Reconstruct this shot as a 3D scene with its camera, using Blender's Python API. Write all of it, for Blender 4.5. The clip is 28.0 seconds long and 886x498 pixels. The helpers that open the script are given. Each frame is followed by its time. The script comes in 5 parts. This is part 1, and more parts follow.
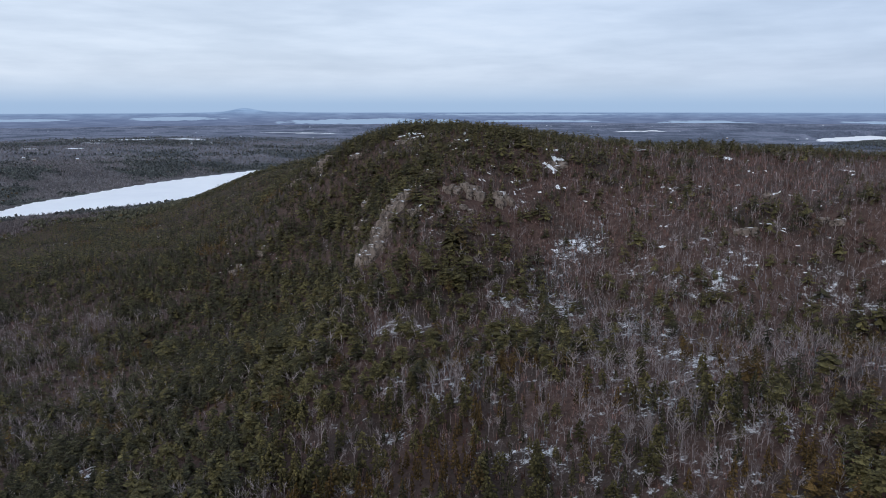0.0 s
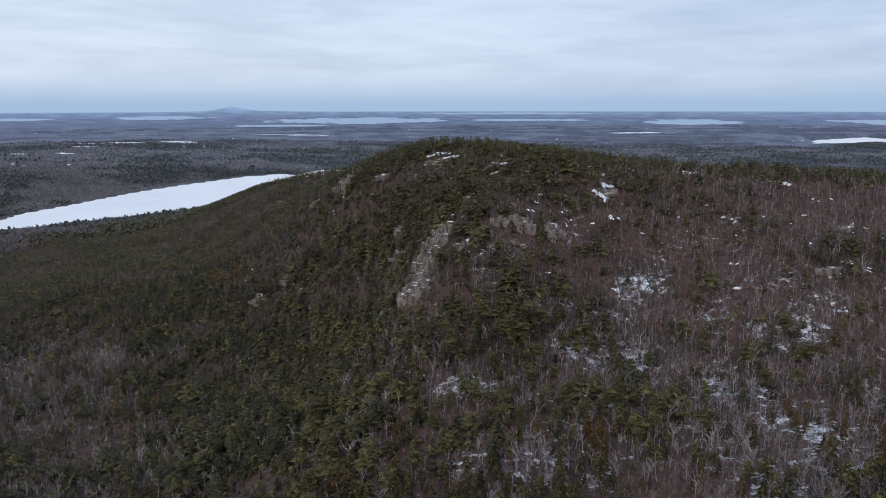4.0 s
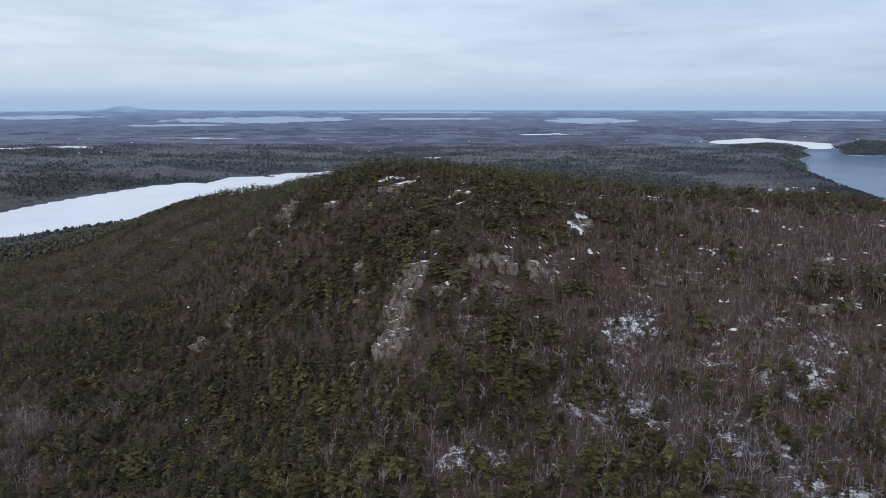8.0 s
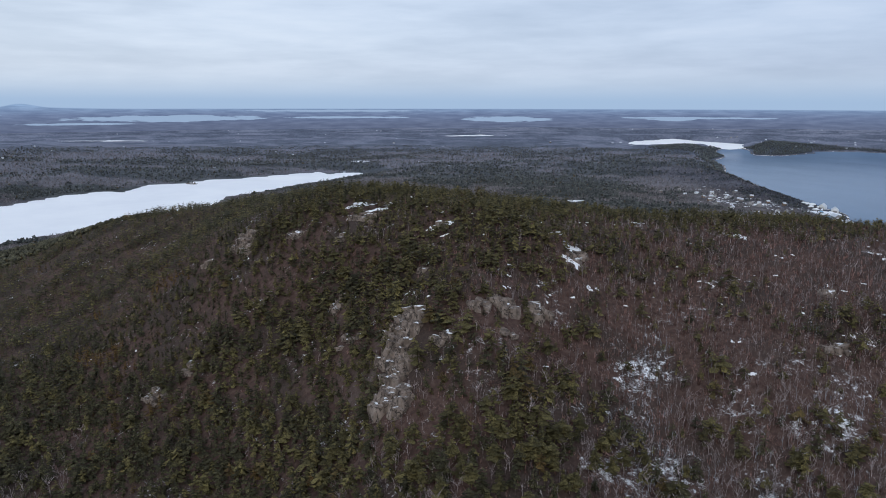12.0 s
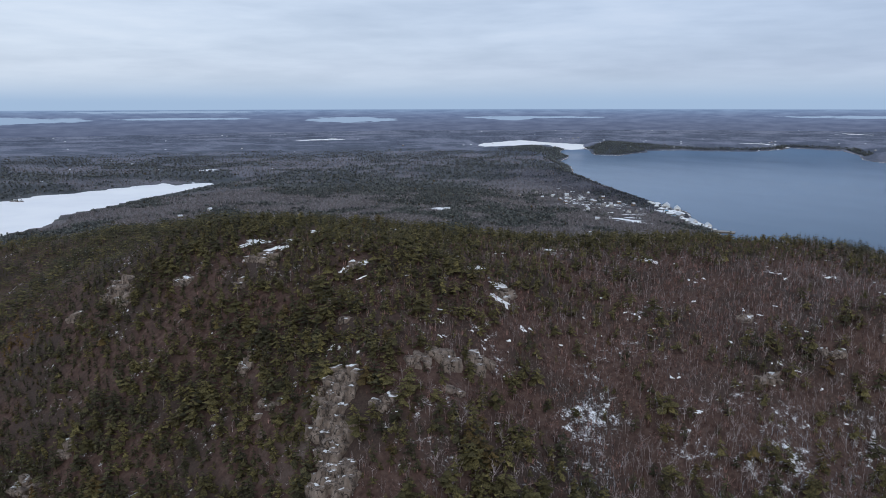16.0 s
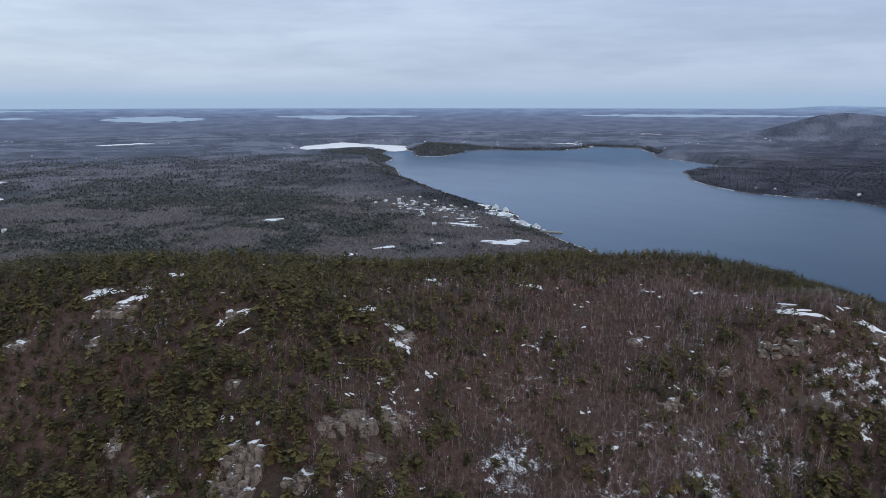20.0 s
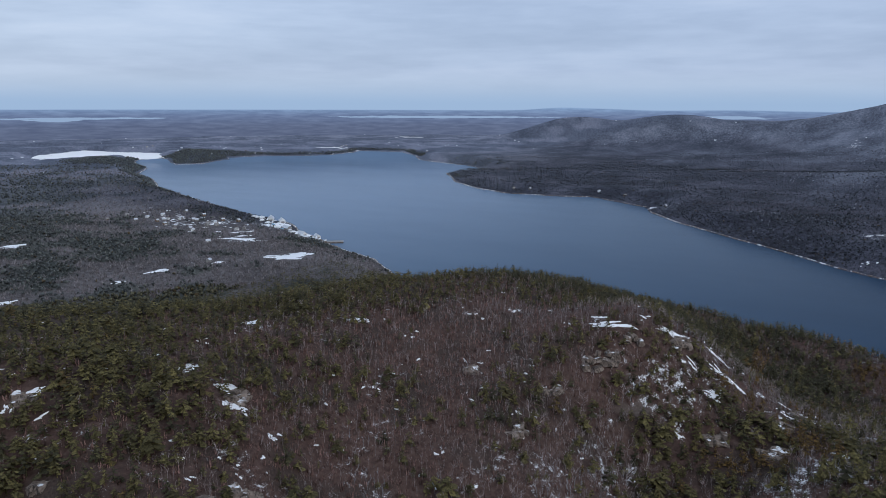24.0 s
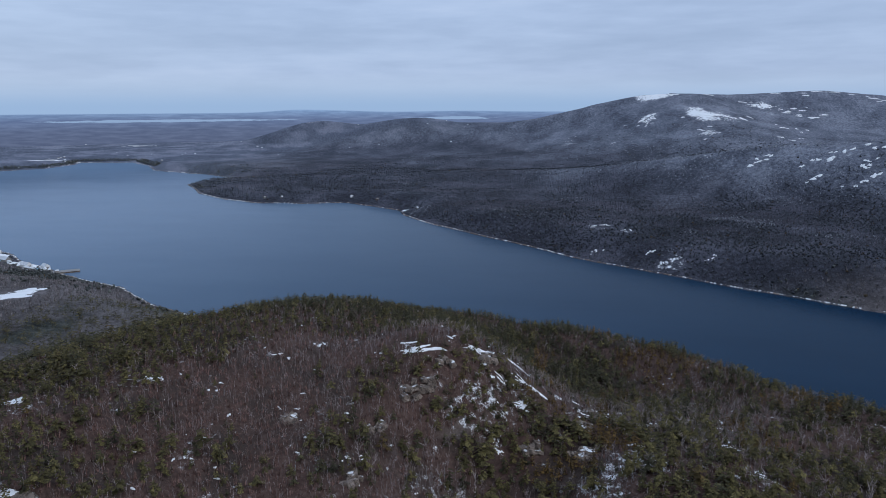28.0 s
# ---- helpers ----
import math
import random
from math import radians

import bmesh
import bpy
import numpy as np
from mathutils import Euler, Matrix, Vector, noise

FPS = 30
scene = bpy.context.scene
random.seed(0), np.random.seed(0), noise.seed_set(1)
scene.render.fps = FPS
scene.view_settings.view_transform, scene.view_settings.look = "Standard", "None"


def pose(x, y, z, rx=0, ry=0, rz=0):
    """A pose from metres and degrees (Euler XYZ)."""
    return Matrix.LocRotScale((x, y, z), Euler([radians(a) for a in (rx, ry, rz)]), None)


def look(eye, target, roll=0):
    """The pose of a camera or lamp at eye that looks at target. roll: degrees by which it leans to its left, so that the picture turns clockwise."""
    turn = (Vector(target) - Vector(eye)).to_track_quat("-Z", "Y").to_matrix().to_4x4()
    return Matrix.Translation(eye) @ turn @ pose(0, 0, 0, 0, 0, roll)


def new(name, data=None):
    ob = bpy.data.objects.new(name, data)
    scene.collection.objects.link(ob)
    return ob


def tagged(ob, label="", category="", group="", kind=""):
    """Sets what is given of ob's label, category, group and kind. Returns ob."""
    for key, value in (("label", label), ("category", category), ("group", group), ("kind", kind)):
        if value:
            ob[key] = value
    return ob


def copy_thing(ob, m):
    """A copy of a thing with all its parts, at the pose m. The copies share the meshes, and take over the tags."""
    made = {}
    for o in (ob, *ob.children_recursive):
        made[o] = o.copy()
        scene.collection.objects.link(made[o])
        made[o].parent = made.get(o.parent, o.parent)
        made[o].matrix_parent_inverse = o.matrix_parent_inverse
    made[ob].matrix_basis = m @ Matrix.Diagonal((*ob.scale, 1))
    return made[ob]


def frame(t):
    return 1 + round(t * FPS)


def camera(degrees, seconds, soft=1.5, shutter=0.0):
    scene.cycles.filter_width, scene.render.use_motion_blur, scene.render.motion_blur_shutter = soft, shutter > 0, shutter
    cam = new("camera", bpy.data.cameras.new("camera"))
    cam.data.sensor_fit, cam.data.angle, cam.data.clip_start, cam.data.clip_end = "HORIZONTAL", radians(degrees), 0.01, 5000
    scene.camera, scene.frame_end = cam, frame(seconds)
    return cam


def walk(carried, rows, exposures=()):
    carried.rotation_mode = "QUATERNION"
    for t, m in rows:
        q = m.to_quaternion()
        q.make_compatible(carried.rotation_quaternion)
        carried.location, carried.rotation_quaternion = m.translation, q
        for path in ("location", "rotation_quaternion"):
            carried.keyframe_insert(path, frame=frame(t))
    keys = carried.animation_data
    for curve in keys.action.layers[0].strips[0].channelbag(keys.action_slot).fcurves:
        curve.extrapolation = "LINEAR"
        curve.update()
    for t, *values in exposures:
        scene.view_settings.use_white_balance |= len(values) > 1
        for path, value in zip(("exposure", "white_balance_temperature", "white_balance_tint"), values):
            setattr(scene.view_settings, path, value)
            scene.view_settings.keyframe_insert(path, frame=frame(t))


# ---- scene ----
cam = camera(63.2, 28.0, 0.65)
# the flight: seconds, x, y, z, heading, tilt, lean
FLIGHT = [
    (0.0, -0.0, -0.0, 227.3, -0.82, -11.24, -0.06),
    (0.5, -4.9, 4.8, 229.2, -0.11, -11.24, -0.10),
    (1.0, -9.7, 9.7, 231.1, -0.04, -11.25, -0.10),
    (2.0, -18.8, 19.4, 234.9, -0.00, -11.29, -0.08),
    (3.0, -27.8, 29.3, 239.0, 0.03, -11.30, -0.07),
    (3.5, -32.4, 34.4, 241.2, 0.07, -11.31, -0.08),
    (5.5, -50.9, 54.7, 250.4, 0.42, -11.35, -0.05),
    (6.0, -55.7, 59.7, 252.7, 1.40, -11.36, -0.06),
    (7.0, -65.3, 69.5, 257.2, 4.32, -11.39, -0.05),
    (8.0, -74.9, 79.5, 261.7, 7.54, -11.41, -0.03),
    (9.0, -84.5, 90.2, 266.1, 10.40, -11.45, 0.03),
    (9.5, -89.0, 95.7, 268.2, 11.80, -11.46, 0.05),
    (10.0, -93.3, 101.3, 270.3, 12.85, -11.47, 0.06),
    (10.5, -97.4, 107.0, 272.3, 12.90, -11.48, 0.07),
    (11.0, -101.3, 112.9, 274.3, 12.97, -11.49, 0.09),
    (11.5, -105.3, 118.8, 276.4, 13.34, -11.51, 0.10),
    (13.5, -120.9, 142.8, 285.2, 17.56, -11.50, 0.03),
    (14.0, -124.6, 148.8, 287.5, 19.28, -11.50, -0.01),
    (15.0, -131.1, 160.9, 291.9, 22.67, -11.49, -0.07),
    (16.0, -137.1, 173.2, 296.2, 26.06, -11.49, -0.10),
    (17.0, -142.8, 185.6, 300.4, 29.48, -11.48, -0.06),
    (18.0, -147.8, 198.0, 304.8, 32.98, -11.54, 0.03),
    (19.0, -151.9, 210.2, 309.1, 36.55, -11.58, 0.02),
    (20.0, -155.2, 222.2, 313.4, 40.52, -11.57, 0.01),
    (21.0, -158.0, 234.0, 317.6, 44.82, -11.55, 0.02),
    (21.5, -159.1, 239.7, 319.5, 47.12, -11.52, 0.08),
    (23.5, -161.5, 261.3, 327.1, 56.82, -11.45, 0.13),
    (24.0, -161.6, 266.6, 329.2, 59.34, -11.42, 0.19),
    (25.0, -161.1, 277.4, 333.4, 64.42, -11.39, 0.03),
    (26.0, -160.1, 288.0, 337.5, 69.50, -11.30, -0.11),
    (27.0, -158.9, 298.3, 341.2, 74.55, -11.25, -0.21),
    (28.0, -157.1, 308.1, 344.8, 79.67, -11.28, -0.24),
]

walk(cam, [(t, pose(x, y, z, 90 + tilt, 0, -heading) @ pose(0, 0, 0, 0, 0, lean))
           for t, x, y, z, heading, tilt, lean in FLIGHT],
     [(0.0, 0.13, 6170, 10), (10.0, 0.11, 6240, 10), (20.0, 0.05, 6280, 10), (28.0, -0.01, 5880, 10)])

# ---- light: a high overcast over a winter afternoon, the sun behind the flyer ----
world = bpy.data.worlds.new("overcast_sky")
scene.world = world
world.use_nodes = True
wn, wl = world.node_tree.nodes, world.node_tree.links
wn.clear()


def wnode(kind, **values):
    n = wn.new(kind)
    for k, v in values.items():
        if k in n.inputs:
            n.inputs[k].default_value = v
    return n


def wmath(op, a, b=None, c=None):
    n = wn.new("ShaderNodeMath")
    n.operation = op
    for i, v in enumerate((a, b, c)):
        if v is None:
            continue
        if isinstance(v, (int, float)):
            n.inputs[i].default_value = v
        else:
            wl.new(v, n.inputs[i])
    return n.outputs[0]


def wramp(fac, stops):
    n = wn.new("ShaderNodeValToRGB")
    wl.new(fac, n.inputs[0])
    e = n.color_ramp.elements
    while len(e) < len(stops):
        e.new(0.5)
    for el, (p, c) in zip(e, stops):
        el.position, el.color = p, (*c, 1)
    return n.outputs[0]


def wmix(fac, a, b, mode="MIX"):
    n = wn.new("ShaderNodeMix")
    n.data_type, n.blend_type = "RGBA", mode
    for sock, v in ((n.inputs[0], fac), (n.inputs[6], a), (n.inputs[7], b)):
        if isinstance(v, (int, float)):
            sock.default_value = v
        elif isinstance(v, tuple):
            sock.default_value = (*v, 1)
        else:
            wl.new(v, sock)
    return n.outputs[2]


tc = wn.new("ShaderNodeTexCoord")
sep = wn.new("ShaderNodeSeparateXYZ")
wl.new(tc.outputs["Generated"], sep.inputs[0])
sky = wn.new("ShaderNodeTexSky")
sky.sky_type, sky.sun_disc = "NISHITA", False
sky.sun_elevation, sky.sun_rotation = radians(24), radians(200)
sky.air_density, sky.dust_density, sky.ozone_density = 1.0, 2.0, 1.5
rise = wmath("MAXIMUM", sep.outputs[2], 0.0)
# cloud layer, soft banks drawn out along the horizon
stretch = wn.new("ShaderNodeMapping")
wl.new(tc.outputs["Generated"], stretch.inputs[0])
stretch.inputs["Scale"].default_value = (1.6, 1.6, 11)
stretch.inputs["Location"].default_value = (0.7, 1.9, 0.4)
big = wnode("ShaderNodeTexNoise", Scale=2.1, Detail=5.0, Roughness=0.52, Distortion=0.2)
wl.new(stretch.outputs[0], big.inputs["Vector"])
fine = wnode("ShaderNodeTexNoise", Scale=7.5, Detail=5.0, Roughness=0.55)
wl.new(stretch.outputs[0], fine.inputs["Vector"])
billow = wmath("ADD", wmath("MULTIPLY", big.outputs[0], 0.72), wmath("MULTIPLY", fine.outputs[0], 0.28))
cloud = wramp(billow, [(0.34, (0.515, 0.59, 0.71)), (0.46, (0.575, 0.65, 0.77)), (0.56, (0.635, 0.71, 0.828)), (0.68, (0.70, 0.765, 0.87))])
# the eastern sky hangs lower and greyer
east = wramp(wmath("ADD", wmath("MULTIPLY", sep.outputs[0], 0.5), 0.5), [(0.35, (1.08, 1.07, 1.05)), (0.97, (0.76, 0.81, 0.90))])
cloud = wmix(1.0, cloud, east, "MULTIPLY")
low = wramp(rise, [(0.0, (0.385, 0.52, 0.71)), (0.010, (0.41, 0.54, 0.72)), (0.028, (0.50, 0.61, 0.755)), (0.06, (0.575, 0.65, 0.765))])
veil = wramp(rise, [(0.004, (0, 0, 0)), (0.045, (1, 1, 1))])
deck = wmix(veil, low, cloud)
clear = wmix(1.0, sky.outputs[0], (0.10, 0.10, 0.10), "MULTIPLY")
shade = wmix(0.88, clear, deck)

# beyond the last built country: the plain blue distance under the horizon, with its pale bays and two far ranges
bearing = wmath("MULTIPLY", wmath("ARCTAN2", sep.outputs[0], sep.outputs[1]), 57.2958)
rise_deg = wmath("MULTIPLY", sep.outputs[2], 57.2958)
chart = wn.new("ShaderNodeCombineXYZ")
wl.new(wmath("MULTIPLY", bearing, 0.62), chart.inputs[0])
wl.new(wmath("MULTIPLY", rise_deg, 5.5), chart.inputs[1])
tongues = wnode("ShaderNodeTexNoise", Scale=1.0, Detail=5.0, Roughness=0.6)
wl.new(chart.outputs[0], tongues.inputs["Vector"])
sway = wmath("SUBTRACT", tongues.outputs[0], 0.5)


def far_range(middle, half, tall):
    u = wmath("DIVIDE", wmath("SUBTRACT", bearing, middle), half)
    return wmath("MULTIPLY", wmath("EXPONENT", wmath("MULTIPLY", wmath("MULTIPLY", u, u), -1.0)), tall)


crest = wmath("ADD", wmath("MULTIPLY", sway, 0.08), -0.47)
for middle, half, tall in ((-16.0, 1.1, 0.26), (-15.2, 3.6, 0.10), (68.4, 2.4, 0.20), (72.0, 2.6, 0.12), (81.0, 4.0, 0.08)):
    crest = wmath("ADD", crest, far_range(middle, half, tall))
# the blues pale towards the horizon: aerial haze painted into the backdrop
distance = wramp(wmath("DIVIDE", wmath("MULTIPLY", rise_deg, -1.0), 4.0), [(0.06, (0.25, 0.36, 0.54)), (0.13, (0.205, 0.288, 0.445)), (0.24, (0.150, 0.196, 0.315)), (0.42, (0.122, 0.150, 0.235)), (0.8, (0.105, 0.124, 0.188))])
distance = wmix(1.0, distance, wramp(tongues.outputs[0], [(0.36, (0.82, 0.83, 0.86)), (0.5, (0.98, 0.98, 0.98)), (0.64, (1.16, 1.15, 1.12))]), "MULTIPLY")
open_water = wmath("MULTIPLY", rise_deg, 0.0)
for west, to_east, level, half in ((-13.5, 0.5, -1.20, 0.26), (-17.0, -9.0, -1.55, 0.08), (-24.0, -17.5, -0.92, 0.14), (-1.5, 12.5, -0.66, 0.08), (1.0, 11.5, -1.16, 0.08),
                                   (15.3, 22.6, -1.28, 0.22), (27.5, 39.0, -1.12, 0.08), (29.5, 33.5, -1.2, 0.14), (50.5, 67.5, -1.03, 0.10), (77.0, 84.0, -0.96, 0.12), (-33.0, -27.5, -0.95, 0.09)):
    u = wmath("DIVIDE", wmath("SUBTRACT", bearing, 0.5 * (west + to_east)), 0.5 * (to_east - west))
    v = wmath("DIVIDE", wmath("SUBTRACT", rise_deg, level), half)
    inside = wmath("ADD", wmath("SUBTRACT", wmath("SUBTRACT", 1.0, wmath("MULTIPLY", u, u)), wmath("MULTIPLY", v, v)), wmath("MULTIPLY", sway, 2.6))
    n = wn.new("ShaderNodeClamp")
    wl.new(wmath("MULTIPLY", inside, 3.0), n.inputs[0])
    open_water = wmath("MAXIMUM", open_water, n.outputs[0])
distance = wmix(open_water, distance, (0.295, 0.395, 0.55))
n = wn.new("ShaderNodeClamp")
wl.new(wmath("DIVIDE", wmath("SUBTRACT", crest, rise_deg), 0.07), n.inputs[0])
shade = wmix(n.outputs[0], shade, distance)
bg = wn.new("ShaderNodeBackground")
wl.new(shade, bg.inputs[0])
bg.inputs[1].default_value = 1.0
wout = wn.new("ShaderNodeOutputWorld")
wl.new(bg.outputs[0], wout.inputs[0])

sun = new("sun", bpy.data.lights.new("sun", "SUN"))
sun.data.energy, sun.data.angle, sun.data.color = 0.7, radians(25), (1.0, 0.95, 0.88)
sun.matrix_world = look((0, 0, 900), (0 + 300, 0 + 850, 900 - 420))
scene.view_settings.exposure = 0.0

# ---- materials ----
class Mat:
    """A node material, written line by line."""

    def __init__(self, name, rough=0.9, metal=0.0, spec=0.3):
        self.m = bpy.data.materials.new(name)
        self.m.use_nodes = True
        self.n, self.l = self.m.node_tree.nodes, self.m.node_tree.links
        self.b = self.n["Principled BSDF"]
        self.b.inputs["Roughness"].default_value = rough
        self.b.inputs["Metallic"].default_value = metal
        self.b.inputs["Specular IOR Level"].default_value = spec
        self.geo = self.n.new("ShaderNodeNewGeometry")
        self.pos = self.geo.outputs["Position"]
        self.island = self.geo.outputs["Random Per Island"]
        self.info = self.n.new("ShaderNodeObjectInfo").outputs["Random"]
        tint = self.n.new("ShaderNodeAttribute")
        tint.attribute_name = "tint"
        self.tint = tint.outputs["Fac"]
        stay = self.n.new("ShaderNodeAttribute")
        stay.attribute_name = "snow"
        self.stay = stay.outputs["Fac"]

    def attr(self, name):
        t = self.n.new("ShaderNodeAttribute")
        t.attribute_name = name
        return t.outputs["Fac"]

    def put(self, sock, v):
        if isinstance(v, (int, float)):
            sock.default_value = v
        elif isinstance(v, tuple):
            sock.default_value = (*v, 1) if len(sock.default_value) == 4 else v
        else:
            self.l.new(v, sock)

    def noise(self, scale, detail=5.0, rough=0.55, vector=None, stretch=None):
        t = self.n.new("ShaderNodeTexNoise")
        v = vector or self.pos
        if stretch:
            mp = self.n.new("ShaderNodeMapping")
            self.l.new(v, mp.inputs[0])
            mp.inputs["Scale"].default_value = stretch
            v = mp.outputs[0]
        self.l.new(v, t.inputs["Vector"])
        t.inputs["Scale"].default_value, t.inputs["Detail"].default_value, t.inputs["Roughness"].default_value = scale, detail, rough
        return t.outputs[0]

    def voronoi(self, scale, feature="F1"):
        t = self.n.new("ShaderNodeTexVoronoi")
        t.feature = feature
        self.l.new(self.pos, t.inputs["Vector"])
        t.inputs["Scale"].default_value = scale
        return t

    def math(self, op, a, b=0.0, clamp=False):
        t = self.n.new("ShaderNodeMath")
        t.operation, t.use_clamp = op, clamp
        self.put(t.inputs[0], a)
        self.put(t.inputs[1], b)
        return t.outputs[0]

    def span(self, v, a, b):
        t = self.n.new("ShaderNodeMapRange")
        t.interpolation_type = "SMOOTHSTEP"
        self.put(t.inputs[0], v)
        self.put(t.inputs[1], a)
        self.put(t.inputs[2], b)
        return t.outputs[0]

    def ramp(self, fac, *stops):
        t = self.n.new("ShaderNodeValToRGB")
        self.put(t.inputs[0], fac)
        e = t.color_ramp.elements
        while len(e) < len(stops):
            e.new(0.5)
        for el, (p, c) in zip(e, stops):
            el.position, el.color = p, (*c, 1)
        return t.outputs[0]

    def mix(self, fac, a, b, mode="MIX"):
        t = self.n.new("ShaderNodeMix")
        t.data_type, t.blend_type = "RGBA", mode
        self.put(t.inputs[0], fac)
        self.put(t.inputs[6], a)
        self.put(t.inputs[7], b)
        return t.outputs[2]

    def bump(self, height, strength=0.5, distance=0.3):
        t = self.n.new("ShaderNodeBump")
        t.inputs["Strength"].default_value, t.inputs["Distance"].default_value = strength, distance
        self.l.new(height, t.inputs["Height"])
        self.l.new(t.outputs[0], self.b.inputs["Normal"])

    def color(self, v):
        self.put(self.b.inputs["Base Color"], v)
        return self.m

    def axis(self, which, vector=None):
        t = self.n.new("ShaderNodeSeparateXYZ")
        self.l.new(vector or self.pos, t.inputs[0])
        return t.outputs["XYZ".index(which)]


SNOW = (0.86, 0.88, 0.91)


def forest_floor():
    k = Mat("forest_floor", 0.95)
    litter = k.ramp(k.noise(0.35, 6, 0.65), (0.30, (0.040, 0.023, 0.018)), (0.5, (0.078, 0.046, 0.037)), (0.7, (0.122, 0.082, 0.070)))
    dark = k.ramp(k.noise(0.9, 4), (0.3, (0.032, 0.022, 0.019)), (0.7, (0.075, 0.052, 0.042)))
    c = k.mix(k.span(k.noise(0.02, 5), 0.45, 0.62), litter, dark)
    rock = k.span(k.axis("Z", k.geo.outputs["Normal"]), 0.74, 0.60)
    stone = k.ramp(k.noise(0.6, 7, 0.7), (0.3, (0.06, 0.05, 0.045)), (0.55, (0.17, 0.14, 0.125)), (0.75, (0.28, 0.24, 0.215)))
    c = k.mix(k.math("MULTIPLY", rock, k.span(k.noise(0.11, 5), 0.47, 0.55)), c, stone)
    drift = k.math("ADD", k.math("MULTIPLY", k.noise(0.035, 4), 0.30), k.math("ADD", k.math("MULTIPLY", k.noise(0.22, 5, 0.65), 0.40), k.math("MULTIPLY", k.noise(1.0, 5, 0.75), 0.30)))
    s = k.span(k.math("ADD", drift, k.math("MULTIPLY", k.stay, 0.052)), 0.572, 0.660)
    c = k.mix(s, c, SNOW)
    k.bump(k.noise(0.8, 6, 0.7), 0.6, 0.6)
    return k.color(c)


def country():
    """Wooded country: stands of conifers, bare hardwoods, rimed heights and snowy balds, one look running into the
    next, hazed with distance.
    """
    k = Mat("wooded_country", 0.95)
    a, b, fine = k.noise(0.006, 6, 0.62), k.noise(0.085, 6, 0.75), k.noise(0.32, 4, 0.7)
    mix = k.math("ADD", k.math("MULTIPLY", a, 0.35), k.math("ADD", k.math("MULTIPLY", b, 0.4), k.math("MULTIPLY", fine, 0.25)))
    grain = k.math("ADD", k.math("MULTIPLY", b, 0.6), k.math("MULTIPLY", fine, 0.4))
    far, east, wood = k.attr("far"), k.attr("east"), k.attr("wood")
    pines = k.ramp(mix, (0.43, (0.024, 0.028, 0.025)), (0.5, (0.052, 0.056, 0.049)), (0.57, (0.102, 0.103, 0.092)))
    twigs = k.ramp(mix, (0.43, (0.058, 0.051, 0.052)), (0.5, (0.105, 0.093, 0.095)), (0.57, (0.172, 0.155, 0.159)))
    c = k.mix(k.span(wood, 0.25, 0.65), twigs, pines)
    # mountain woods: shade and blue distance are put into the ground colour
    hazed_woods = k.ramp(mix, (0.42, (0.011, 0.012, 0.019)), (0.5, (0.032, 0.034, 0.049)), (0.57, (0.086, 0.087, 0.114)))
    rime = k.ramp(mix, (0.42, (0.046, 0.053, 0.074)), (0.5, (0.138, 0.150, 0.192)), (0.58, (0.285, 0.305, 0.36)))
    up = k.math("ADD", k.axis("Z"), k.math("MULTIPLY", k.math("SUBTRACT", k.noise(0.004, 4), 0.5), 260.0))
    c = k.mix(east, c, k.mix(k.span(up, 30.0, 210.0), hazed_woods, rime))
    # distance haze painted into the ground colour, in two bluer steps
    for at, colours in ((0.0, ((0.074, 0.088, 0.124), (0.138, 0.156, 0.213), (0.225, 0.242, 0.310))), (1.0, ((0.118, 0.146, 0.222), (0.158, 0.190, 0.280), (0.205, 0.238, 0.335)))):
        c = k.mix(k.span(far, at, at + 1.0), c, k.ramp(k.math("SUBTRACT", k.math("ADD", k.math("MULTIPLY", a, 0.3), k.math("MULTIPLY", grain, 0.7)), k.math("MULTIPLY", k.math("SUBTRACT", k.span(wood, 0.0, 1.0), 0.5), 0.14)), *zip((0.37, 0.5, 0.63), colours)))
    from_here = k.math("SUBTRACT", 0.76, k.math("MULTIPLY", k.stay, 0.25))
    drift = k.math("ADD", k.math("MULTIPLY", k.noise(0.012, 3), 0.45), k.math("MULTIPLY", k.noise(0.09, 5, 0.7), 0.55))
    c = k.mix(k.span(drift, from_here, k.math("ADD", from_here, 0.06)), c, SNOW)
    k.bump(b, 0.7, 5)
    return k.color(c)


def needles(name, dark, pale):
    k = Mat(name, 0.85, spec=0.15)
    # each bough has its own shade of green
    c = k.ramp(k.math("FRACT", k.math("ADD", k.tint, k.info)), (0.0, dark), (0.55, pale), (0.93, tuple(0.5 * (p + d) for p, d in zip(pale, dark))), (1.0, (0.12, 0.075, 0.03)))
    c = k.mix(k.span(k.noise(1.3, 4), 0.38, 0.68), c, tuple(v * 0.55 for v in dark))
    c = k.mix(1.0, c, k.ramp(k.island, (0.0, (0.56, 0.56, 0.58)), (0.5, (0.92, 0.92, 0.92)), (1.0, (1.42, 1.40, 1.30))), "MULTIPLY")
    k.bump(k.noise(3.0, 4, 0.7), 0.8, 0.5)
    return k.color(c)


def bark(name, dark, pale):
    k = Mat(name, 0.9, spec=0.15)
    c = k.ramp(k.math("FRACT", k.math("ADD", k.tint, k.info)), (0.0, dark), (0.6, pale), (1.0, tuple(min(1, v * 1.35) for v in pale)))
    c = k.mix(k.span(k.noise(2.0, 4), 0.42, 0.7), c, tuple(v * 0.6 for v in dark))
    c = k.mix(1.0, c, k.ramp(k.island, (0.0, (0.62, 0.60, 0.60)), (0.6, (1.0, 1.0, 1.0)), (1.0, (1.30, 1.30, 1.32))), "MULTIPLY")
    return k.color(c)


